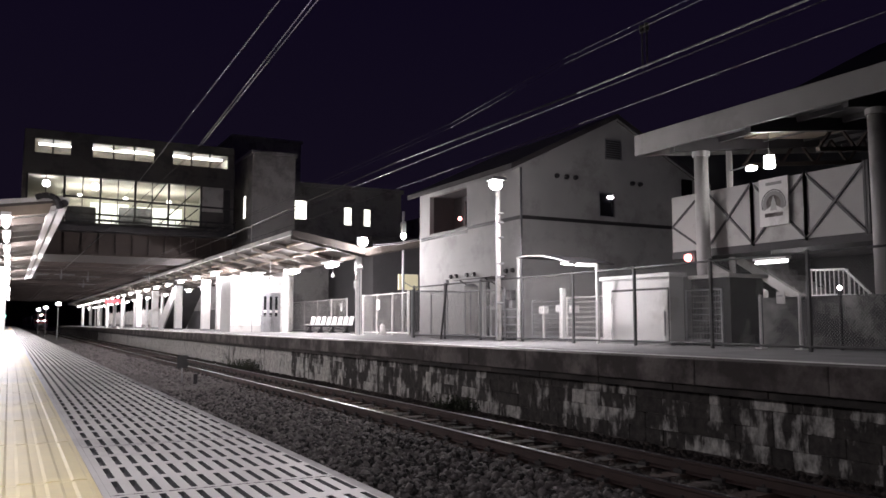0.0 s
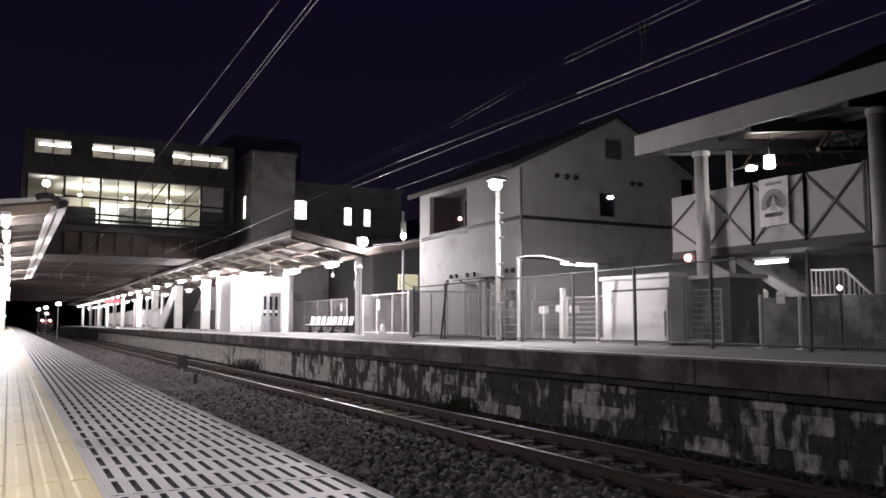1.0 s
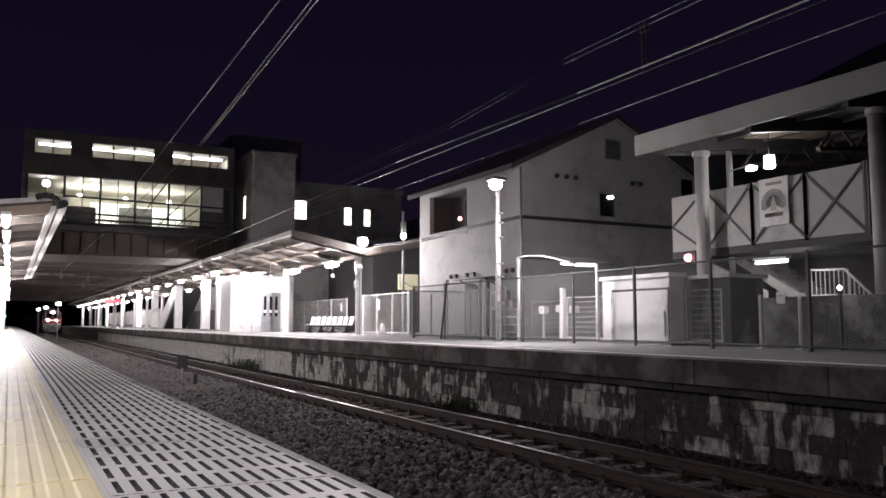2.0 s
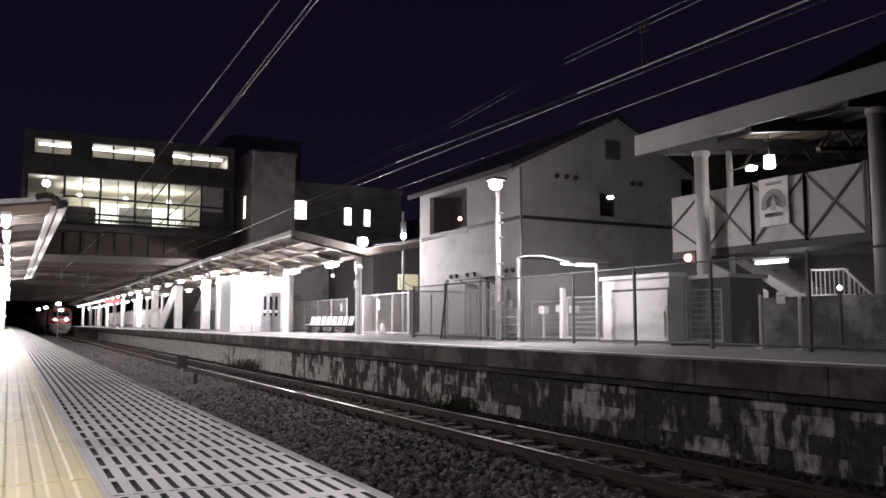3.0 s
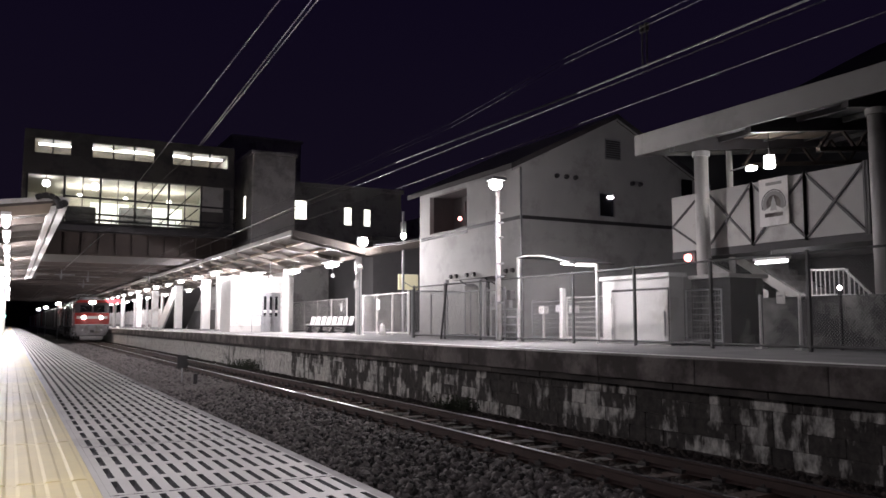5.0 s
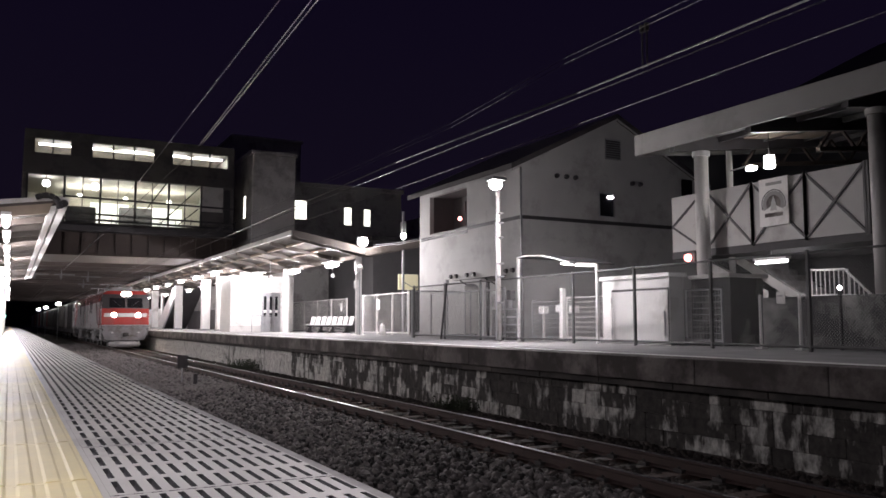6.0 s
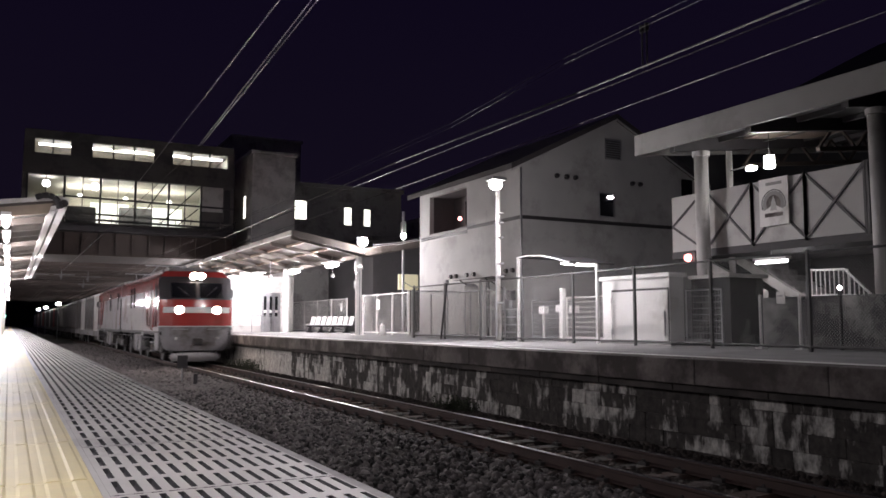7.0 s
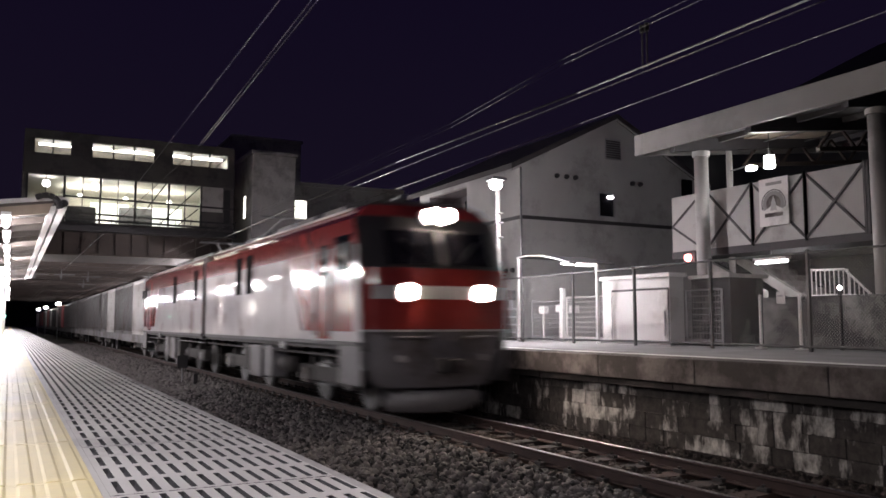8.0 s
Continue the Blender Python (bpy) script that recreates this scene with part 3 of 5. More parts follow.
    for vx in (15.85, 16.25, 16.62, 19.09, 19.45):
        piece("vent_cowl", vent, (vx, y0, 5.36), gable)
    for vy in (26.4, 26.0, 25.2, 24.7, 22.6, 22.2):
        piece("vent_cowl", vent, (x0 - 0.01, vy, 2.2), side, -90)
    lou = part("gable_louvre", Mesh().box(17.91, 18.6, y0 - 0.03, y0 - 0.003, 6.13, 6.86), GREY, h, "louvred gable vent")
    slat = Mesh().prism([(-0.03, 0), (-0.055, 0.0), (-0.03, 0.05)], "x", 17.95, 18.56).data("slat", FENCE)
    for k in range(8):
        piece("slat", slat, (0, y0, 6.18 + k * 0.08), lou)
    return h


house()


# ---- lamp posts ----
def lamp_post():
    p = thing("lamp_post", "tall white steel lamp post with a glaring lamp head", "lamp post", (11.55, 18.5, 0))
    part("pole", Mesh().rod((0, 0, 0), (0, 0, 4.3), 0.085, 0.065, 12), OFFWHITE, p, smooth=True)
    for z in (1.0, 1.7, 2.05, 2.75, 3.15, 3.4):
        part("clamp_band", Mesh().rod((0, 0, z), (0, 0, z + 0.05), 0.1, n=12).box(-0.04, 0.04, -0.22, -0.06, z, z + 0.04), GREY, p)
    part("conduit", Mesh().rod((-0.1, -0.06, 0), (-0.1, -0.06, 3.9), 0.022, n=8), GREY, p)
    part("lamp_arm", Mesh().rod((0, 0, 4.28), (-1.05, -1.6, 4.02), 0.03), OFFWHITE, p)
    part("lamp_head", Mesh().box(-1.35, -0.95, -1.95, -1.55, 3.96, 4.04, 0.02), GREY, p)
    part("lens", Mesh().ball((-1.15, -1.75, 3.86), 0.17, 2, (1, 1, 0.7)), BULB, p, "white glowing lamp lens", True)
    return p


lamp_post()


# ---- far canopy ----
def far_canopy():
    c = thing("platform_canopy", "white butterfly roofed platform canopy lit by fluorescent tubes", "canopy")
    y0, y1 = 30.2, 165
    part("roof", Mesh().prism([(9.56, 3.92), (12.6, 3.34), (15.6, 3.92), (15.6, 4.02), (12.6, 3.46), (9.56, 4.02)], "y", y0, y1), SHEET, c, "shallow butterfly roof of pale sheet")
    part("end_fascia", Mesh().prism([(9.5, 3.80), (12.6, 3.2), (15.66, 3.80), (15.66, 4.08), (12.6, 3.5), (9.5, 4.08)], "y", y0 - 0.06, y0 - 0.005), SHEET, c)
    part("gutter", Mesh().box(9.44, 9.555, y0, y1, 3.88, 4.06, 0.01), OFFWHITE, c)
    rib = Mesh().prism([(9.6, 3.75), (12.6, 3.16), (15.56, 3.75), (15.56, 3.915), (12.6, 3.33), (9.6, 3.905)], "y", -0.06, 0.06).data("rib", SHEET)
    post = Mesh().rod((0, 0, 0), (0, 0, 3.3), 0.13, n=14).box(-0.2, 0.2, -0.2, 0.2, 0, 0.04).data("post", WHITE)
    for i, y in enumerate([31, 41] + [51 + 9.5 * k for k in range(12)]):
        piece("post", post, (12.6, y, 0), c)
    for k in range(46):
        piece("rib", rib, (0, y0 + 0.4 + 2.9 * k, 0), c)
    for x, z in ((10.3, 3.74), (11.4, 3.53), (13.8, 3.53), (14.9, 3.74)):
        part("purlin", Mesh().box(x - 0.04, x + 0.04, y0 + 0.05, y1, z - 0.06, z + 0.03), BROWN, c)
    return c


far_canopy()


def tube_fixture(at, turn, length, group, label="white fluorescent batten light under the canopy", r=0.035, hang=0.4, wide=0.09):
    f = thing("tube_light", label, "light", group=group)
    f.matrix_basis = pose(*at, 0, 0, turn)
    part("housing", Mesh().box(-length / 2, length / 2, -wide, wide, r + 0.005, r + 0.07, 0.01), WHITE, f)
    part("hanger", Mesh().rod((0, 0, r + 0.06), (0, 0, r + hang), 0.012, n=6), GREY, f)
    part("tube", Mesh().rod((-length / 2 + 0.03, 0, 0), (length / 2 - 0.03, 0, 0), r), TUBE, f, "glowing tube", True)
    return f


for x, z, y, n in ((12.25, 2.98, 33.2, 24), (10.4, 3.32, 47.5, 21)):
    for k in range(n):
        if not 43 < y + 5.3 * k < 47.2:
            tube_fixture((x, y + 5.3 * k, z), 90, 1.3, "far canopy lights", r=0.09, wide=0.28)
tube_fixture((11.45, 42.2, 2.98), 90, 1.3, "far canopy lights", r=0.09, hang=0.65, wide=0.28)
for ob_at, s in (((12.35, 29.95, 3.62), 0.3),):
    f = thing("floodlight", "glaring white floodlight at the canopy end", "light", ob_at)
    part("housing", Mesh().box(-0.22, 0.22, 0.05, 0.2, -0.05, 0.3, 0.03), GREY, f)
    part("lens", Mesh().ball((0, 0, 0.1), 0.2, 2, (1.1, 0.5, 0.95)), BULB, f, "white glowing lens", True)
    part("bracket", Mesh().rod((0.1, 0.12, -0.35), (0.1, 0.12, 0), 0.03), GREY, f)


# ---- waiting room, columns, bench ----
def waiting_room():
    w = thing("waiting_room", "white platform waiting room with a grey double door", "building")
    part("wall", Mesh().box(10.5, 12.2, 44, 44.15, 0, 3.05).box(13.25, 13.75, 44, 44.15, 0, 3.05).box(12.2, 13.25, 44, 44.15, 2.15, 3.05), WHITE, w)
    part("wall", Mesh().box(10.5, 10.65, 44.15, 46.4, 0, 3.05).box(13.6, 13.75, 44.15, 46.4, 0, 3.05).box(10.65, 13.6, 46.25, 46.4, 0, 3.05), WHITE, w)
    d = part("door", Mesh().box(12.2, 12.715, 44.04, 44.1, 0.0, 2.15).box(12.735, 13.25, 44.04, 44.1, 0.0, 2.15), GREY, w, "grey double door")
    for x in (12.32, 12.64, 12.95):
        part("door_pane", Mesh().box(x, x + 0.14, 44.02, 44.039, 0.85, 1.95, 0.004), WINDOWGLASS, d)
    for x in (12.32, 12.64, 12.95):
        part("door_notice", Mesh().box(x, x + 0.14, 44.012, 44.019, 1.05, 1.2), WHITE, d)
    part("skirting", Mesh().box(10.48, 12.19, 43.975, 43.997, 0.0, 0.35), OFFWHITE, w)
    return w


waiting_room()
col_me = Mesh().box(-0.26, 0.26, -0.26, 0.26, 0, 3.3, 0.03).data("shaft", WHITE)
for i, y in enumerate((49.4, 53.7, 63.4, 74.6, 84.5)):
    c = thing("canopy_column", "thick white painted square canopy column", "column", (11.2, y, 0), "canopy columns")
    piece("shaft", col_me, (0, 0, 0), c)
    part("base", Mesh().box(-0.3, 0.3, -0.3, 0.3, 0, 0.12, 0.01), GREY, c)
st = thing("station_stair", "white walled stair rising to the overbridge", "stair", (12.4, 0, 0))
part("stair_side", Mesh().prism([(77.6, 0), (74.2, 0), (65.4, 4.0), (65.4, 5.2)], "x", -0.6, -0.45), WHITE, st)
# Stair underside coloured dark in place of the shade below it.
part("stair_soffit", Mesh().prism([(74.2, 0.0), (65.4, 4.0), (65.4, 4.2), (74.2, 0.2)], "x", -0.45, 1.4), DARKB, st)
part("lower_wall", Mesh().box(1.5, 1.65, 54, 74, 0, 1.5), DARKB, st, "dark lower wall beside the stair")
part("upper_wall", Mesh().box(1.5, 1.65, 54, 74, 1.5, 3.3), FACADE, st)
thin_me = Mesh().rod((0, 0, 0), (0, 0, 3.3), 0.2, n=14).data("shaft", WHITE)
for y in (97.5, 105.5, 114, 125, 138, 153):
    c = thing("canopy_column", "slim round white canopy column far along the platform", "column", (11.2, y, 0), "canopy columns")
    piece("shaft", thin_me, (0, 0, 0), c)
    part("base", Mesh().rod((0, 0, 0), (0, 0, 0.1), 0.28, n=14), GREY, c)
ps = thing("platform_screen", "pale panelled screen along the back of the platform", "screen", (15.7, 78, 0))
part("kerb", Mesh().box(-0.08, 0.08, 0, 84, 0, 0.3), CONC, ps)
panel_me = Mesh().box(-0.03, 0.03, 0.06, 3.94, 0.3, 2.2, 0.01).data("panel", OFFWHITE)
screen_post = Mesh().box(-0.06, 0.06, -0.06, 0.06, 0.0, 2.4, 0.01).data("post", WHITE)
for k in range(22):
    piece("post", screen_post, (0, 4 * k, 0), ps)
    if k < 21:
        piece("panel", panel_me, (0, 4 * k, 0), ps)


def bench_row():
    b = thing("bench", "row of white moulded seats on a dark steel frame", "bench")
    b.matrix_basis = pose(13.8, 41.0, 0, 0, 0, -59)
    part("beam", Mesh().box(0, 2.9, -0.04, 0.04, 0.3, 0.36), DARK, b)
    for x in (0.2, 0.95, 1.7, 2.6):
        part("leg", Mesh().box(x - 0.04, x + 0.04, -0.05, 0.05, 0, 0.3).box(x - 0.05, x + 0.05, -0.26, 0.2, 0, 0.05).bar((x, -0.18, 0.03), (x, 0.02, 0.32), 0.05, 0.07), DARK, b)
    seat = Mesh().prism([(-0.24, 0.43), (-0.1, 0.40), (0.12, 0.40), (0.20, 0.50), (0.32, 0.82), (0.36, 0.82), (0.24, 0.47), (0.15, 0.365), (-0.1, 0.365), (-0.24, 0.40)], "x", 0, 0.25).data("seat", SEATM)
    for k in range(8):
        piece("seat", seat, (0.05 + k * 0.36, 0, 0), b)
    return b


bench_row()
bt = thing("platform_bin", "small white plastic bin standing by the fence", "bin", (13.6, 30.8, 0))
part("body", Mesh().rod((0, 0, 0), (0, 0, 0.36), 0.13, 0.11, 14), WHITE, bt, smooth=True)
part("neck", Mesh().rod((0, 0, 0.36), (0, 0, 0.47), 0.11, 0.05, 14), WHITE, bt, smooth=True)


# ---- footbridge stair hall by the house ----
def stair_hall():
    s = thing("footbridge", "white panelled footbridge landing with steel cross braces and canopy roof", "footbridge")
    # Canopy roof and deck get the dark unlit colour as shade on their undersides.
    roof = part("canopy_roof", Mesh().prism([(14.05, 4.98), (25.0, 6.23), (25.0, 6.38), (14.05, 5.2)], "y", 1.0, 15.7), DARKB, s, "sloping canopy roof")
    part("fascia", Mesh().box(13.95, 14.04, 1.0, 15.73, 4.74, 5.26, 0.01), FASCIA, roof, "wide pale fascia beam")
    part("fascia", Mesh().prism([(14.04, 4.74), (25.0, 5.98), (25.0, 6.42), (14.04, 5.24)], "y", 15.66, 15.73), FASCIA, roof)
    for y in (14.5, 12.2, 9.86, 5.2):
        part("rafter", Mesh().prism([(14.05, 4.62), (19.4, 5.3), (19.4, 5.56), (14.05, 4.95)], "y", y - 0.07, y + 0.07), DARK, roof)
    for y in (14.6, 12.4, 10.6):
        low = [(16.6 + 1.4 * k, 4.98 + (2.55 + 1.4 * k) * 0.114) for k in range(6)]
        for (xa, za), (xb, zb) in zip(low, low[1:]):
            part("truss_web", Mesh().bar((xa, y, za - 0.72), ((xa + xb) / 2, y, za), 0.06, 0.06).bar(((xa + xb) / 2, y, za), (xb, y, zb - 0.72), 0.06, 0.06), GIRDER, roof)
        part("truss_chord", Mesh().bar((low[0][0], y, low[0][1] - 0.72), (low[-1][0], y, low[-1][1] - 0.72), 0.1, 0.1), GIRDER, roof)
    for x in (15.6, 17.2, 18.8, 20.4, 22.0):
        z = 4.98 + (x - 14.05) * 0.114
        part("purlin", Mesh().box(x - 0.05, x + 0.05, 1.0, 15.6, z - 0.14, z - 0.01), DARKB, roof)
    # Brown panel laid against the dark roof underside.
    part("soffit_panel", Mesh().prism([(16.2, 5.12), (18.9, 5.42), (18.9, 5.46), (16.2, 5.16)], "y", 12.9, 14.2), BROWN, roof, "brown soffit panel")
    for y in (14.5, 9.86, 5.22):
        pil = part("pillar", Mesh().rod((15.0, y, 0), (15.0, y, 4.72), 0.17, n=24), PANEL, s, "round pale painted pillar", True)
        part("pillar_cap", Mesh().rod((15.0, y, 4.6), (15.0, y, 4.72), 0.21, n=24), PANEL, pil)
        part("rear_post", Mesh().rod((16.2, y + 0.2, 0), (16.2, y + 0.2, 4.95), 0.08, n=12), PANEL, s, smooth=True)
    z0, z1 = 2.34, 3.79
    part("deck", Mesh().box(15.42, 18.5, 5.0, 16.0, 2.16, 2.34), DARKB, s, "deck coloured dark for its shaded underside")
    ys = (10.43, 11.86, 13.32, 14.74)
    bays = [(ys[i], ys[i + 1]) for i in range(3)] + [(8.9, 10.36), (7.4, 8.84)]
    for a, b in bays:
        p = part("parapet_panel", Mesh().box(15.40, 15.45, a + 0.002, b - 0.002, z0, z1, 0.003), PANEL, s, "white parapet panel")
        part("brace", Mesh().bar((15.38, a, z0), (15.38, b, z1), 0.05, 0.03, (1, 0, 0)), DARK, p)
        part("brace", Mesh().bar((15.375, a, z1), (15.375, b, z0), 0.05, 0.03, (1, 0, 0)), DARK, p)
        for y in (a, b):
            part("upright", Mesh().box(15.35, 15.395, y - 0.028, y + 0.028, z0 - 0.05, z1 + 0.03), DARK, p)
    end = part("parapet_panel", Mesh().box(15.40, 15.45, 14.862, 15.96, z0, z1, 0.003), PANEL, s, "white parapet panel")
    for z in (z0, z1):
        part("brace", Mesh().bar((15.38, 14.86, z), (15.38, 15.93, (z0 + z1) / 2 - 0.06), 0.05, 0.03, (1, 0, 0)), DARK, end)
    part("upright", Mesh().box(15.35, 15.395, 14.83, 14.888, z0 - 0.05, z1 + 0.03), DARK, end)
    part("rear_parapet", Mesh().box(18.4, 18.45, 5, 16, z0, z1), PANEL, s)
    return s


stair_hall()


def emblem_board():
    b = thing("emblem_board", "white board with a round grey emblem and lettering bars", "sign", (15.325, 12.64, 3.25))
    part("board", Mesh().box(-0.02, 0.02, -0.40, 0.40, -0.55, 0.55, 0.006), OFFWHITE, b)

    def disc(r0, r1, a0, a1, x, mat, name, zc=-0.05):
        m = Mesh()
        n = 28
        for i in range(n):
            u, v = a0 + (a1 - a0) * i / n, a0 + (a1 - a0) * (i + 1) / n
            m.quad([(x, r * math.cos(t), zc + r * math.sin(t)) for r, t in ((r0, u), (r1, u), (r1, v), (r0, v))])
        return part(name, m, mat, b)

    disc(0.31, 0.335, radians(-20), radians(200), -0.0225, DARK, "emblem_ring")
    disc(0.0, 0.30, radians(-28), radians(208), -0.0225, FASCIA, "emblem_field")
    disc(0.0, 0.20, radians(-30), radians(210), -0.0240, LIP, "emblem_disc")
    part("emblem_flame", Mesh().prism([(-0.09, -0.2), (0.09, -0.2), (0.06, -0.02), (0.0, 0.14), (-0.06, -0.02)], "x", -0.026, -0.024), PANEL, b)
    for i, (y, w, z, hh) in enumerate(((0.0, 0.50, -0.30, 0.09), (-0.02, 0.44, 0.42, 0.07))):
        part("lettering_bar", Mesh().box(-0.024, -0.0215, y - w / 2, y + w / 2, z - hh / 2, z + hh / 2), LIP if i == 0 else FASCIA, b)
    return b


emblem_board()
tube_fixture((15.6, 13.0, 1.9), 90, 0.95, "stair lights", "white tube light below the footbridge deck")
f = thing("lantern", "white globe lantern under the canopy roof", "light", (15.6, 13.48, 4.19))
part("globe", Mesh().ball((0, 0, 0), 0.10, 2, (1, 1.6, 0.7)), BULB, f, smooth=True)
part("stem", Mesh().rod((0, 0, 0.08), (0.3, 0.9, 0.12), 0.02), GREY, f)
f = thing("box_lantern", "white box shaped sign light under the canopy roof", "light", (15.6, 12.96, 4.25))
part("shade", Mesh().box(-0.09, 0.09, -0.09, 0.09, -0.15, 0.15, 0.02), BULB, f)
part("stem", Mesh().rod((0, 0, 0.17), (0, 0, 0.85), 0.012), DARK, f)
f = thing("red_beacon", "round red glowing beacon on a bracket", "light", (15.1, 15.12, 2.13))
part("lens", Mesh().ball((0, 0, 0), 0.10, 2), REDGLOW, f, smooth=True)
part("bracket", Mesh().box(0.03, 0.14, -0.2, 0.2, -0.14, 0.16, 0.01), DARK, f)


def back_stair():
    s = thing("stair_flight", "concrete stair flight with white railings below the footbridge", "stair")
    part("stringer", Mesh().prism([(15.2, 2.3), (15.2, 2.05), (13.0, 0.75), (11.2, 0.75), (11.2, 1.0), (13.0, 1.0)], "x", 16.9, 17.05), OFFWHITE, s)
    part("upper_stringer", Mesh().prism([(15.4, 2.16), (15.4, 1.9), (13.5, 1.05), (13.5, 1.25)], "x", 15.9, 16.05), OFFWHITE, s)
    for k in range(8):
        part("step", Mesh().box(17.05, 18.2, 13.0 + 0.27 * k, 13.3 + 0.27 * k, 0.9 + 0.165 * k, 1.05 + 0.165 * k), CONC, s)
    part("handrail", Mesh().rod((16.95, 13.0, 1.75), (16.95, 12.1, 1.72), 0.03).rod((16.95, 12.1, 1.72), (16.95, 11.4, 1.05), 0.03), WHITE, s)
    for k in range(9):
        y = 12.98 - 0.12 * k
        part("baluster", Mesh().rod((16.95, y, 1.1), (16.95, y, 1.73), 0.014, n=6), WHITE, s)
    for k in range(6):
        y = 11.98 - 0.11 * k
        part("baluster", Mesh().rod((16.95, y, 0.75), (16.95, y, 1.62 - 0.105 * k), 0.014, n=6), WHITE, s)
    part("landing", Mesh().box(16.85, 18.2, 12.2, 13.0, 0.95, 1.15, 0.01), WHITE, s)
    return s


back_stair()


# ---- small things behind the fence ----
def cabinet():
    c = thing("equipment_cabinet", "white steel trackside equipment cabinet with a door", "cabinet", (12.8, 13.4, 0))
    part("body", Mesh().box(0, 0.42, 0, 2.3, 0.04, 1.5, 0.012), WHITE, c)
    part("roof", Mesh().box(-0.06, 0.48, -0.05, 2.35, 1.503, 1.6, 0.015), WHITE, c)
    part("door_gasket", Mesh().box(-0.008, -0.002, 0.02, 1.95, 0.06, 1.27), DARK, c)
    d = part("door", Mesh().box(-0.035, -0.009, 0.04, 1.9, 0.09, 1.22, 0.006), WHITE, c)
    part("handle", Mesh().rod((-0.05, 0.12, 0.2), (-0.05, 0.12, 0.75), 0.02).rod((-0.05, 0.12, 0.25), (-0.03, 0.12, 0.25), 0.012, n=6).rod((-0.05, 0.12, 0.7), (-0.03, 0.12, 0.7), 0.012, n=6), GREY, d)
    part("hinge", Mesh().rod((-0.03, 1.92, 0.2), (-0.03, 1.92, 0.34), 0.03, n=8), GREY, d)
    part("hinge", Mesh().rod((-0.03, 1.92, 0.95), (-0.03, 1.92, 1.09), 0.03, n=8), GREY, d)
    part("plinth", Mesh().box(-0.04, 0.46, -0.04, 2.34, 0, 0.04), CONC, c)
    return c


cabinet()


def grid_gate(at, turn, w, h, mat, label):
    g = thing("mesh_gate", label, "gate", group="mesh gates")
    g.matrix_basis = pose(*at, 0, 0, turn)
    part("gate_frame", Mesh().rod((0, 0, 0), (0, 0, h), 0.025).rod((0, w, 0), (0, w, h), 0.025).rod((0, 0, h), (0, w, h), 0.02).rod((0, 0, 0.1), (0, w, 0.1), 0.02), mat, g)
    for k in range(1, 9):
        part("horizontal_wire", Mesh().rod((0, 0, h * k / 9), (0, w, h * k / 9), 0.008, n=6), mat, g)
    for k in range(1, int(w / 0.09)):
        part("vertical_wire", Mesh().rod((0.01, 0.09 * k, 0.1), (0.01, 0.09 * k, h), 0.004, n=5), mat, g)
    return g


grid_gate((13.2, 12.3, 0), 0, 1.0, 1.2, GREY, "grey wire grid gate beside the cabinet")
grid_gate((13.0, 15.9, 0), 0, 1.5, 1.15, OFFWHITE, "pale wire grid gate in front of the house")
grid_gate((13.4, 17.6, 0), 0, 2.0, 1.1, GREY, "grey wire grid gate in front of the house")


def shelter():
    c = thing("cycle_shelter", "low shelter with a curved roof edge and white posts", "shelter")
    pts = [(18.9, 2.27), (18.4, 2.30), (17.7, 2.25), (17.1, 2.13), (16.55, 2.0)]
    part("roof_edge", Mesh().prism(pts + [(a, b + 0.035) for a, b in reversed(pts)], "x", 12.4, 12.46), WHITE, c)
    part("roof_sheet", Mesh().prism([(a, b + 0.004) for a, b in pts] + [(a, b + 0.03) for a, b in reversed(pts)], "x", 12.46, 13.9), DARKB, c)
    part("post", Mesh().box(12.4, 12.47, 15.4, 15.47, 0, 1.9, 0.008), WHITE, c)
    part("post", Mesh().box(12.4, 12.47, 18.83, 18.9, 0, 2.26, 0.008), WHITE, c)
    part("arm", Mesh().bar((12.43, 15.42, 1.87), (12.43, 16.2, 1.95), 0.06, 0.08), WHITE, c)
    part("tube", Mesh().rod((12.3, 15.5, 1.86), (12.3, 16.1, 1.91), 0.02), TUBE, c, "small glowing tube under the arm")
    # Second tube, added as the source of the shelter roof lamp.
    part("tube", Mesh().rod((12.75, 16.8, 1.98), (12.75, 17.3, 2.04), 0.02), TUBE, c)
    return c


shelter()
f = thing("utility_hut", "dark grey flat roofed utility hut", "hut", (13.4, 12.25, 0))
part("wall", Mesh().box(0, 1.0, 0, 1.1, 0, 1.45), STAINED, f)
part("roof", Mesh().box(-0.1, 1.1, -0.08, 1.1, 1.45, 1.53, 0.01), BCONC, f)
setting("retaining_wall", Mesh().box(13.6, 13.8, 1.0, 11.6, 0, 1.0, 0.01), STAINED, "stained concrete wall behind the fence", "wall")
setting("wall_dark", Mesh().box(19.8, 20.0, 1, 15.0, 0, 4.0), DARKB, "wall behind the stair coloured dark as unlit", "wall")
for i, (y, z) in enumerate(((18.9, 0.95), (18.1, 0.98), (17.5, 0.95))):
    f = thing("meter_box", "small white meter box on a post", "box", (13.3, y, 0), "meter boxes")
    part("box", Mesh().box(-0.08, 0.08, -0.13, 0.13, z - 0.2, z, 0.01), WHITE, f)
    part("post", Mesh().box(-0.03, 0.03, -0.03, 0.03, 0, z - 0.2), OFFWHITE, f)


# Off-white wires on grey posts, again painting in the floodlight.
fence("grey steel mesh screen standing behind the platform fence", (12.45, 19.6, 0), 0, 1.15, 4, 1.5, GREY, "platform fences", 0.02, OFFWHITE)
f = thing("white_post", "plain square white post in front of the house", "post", (13.3, 18.0, 0))
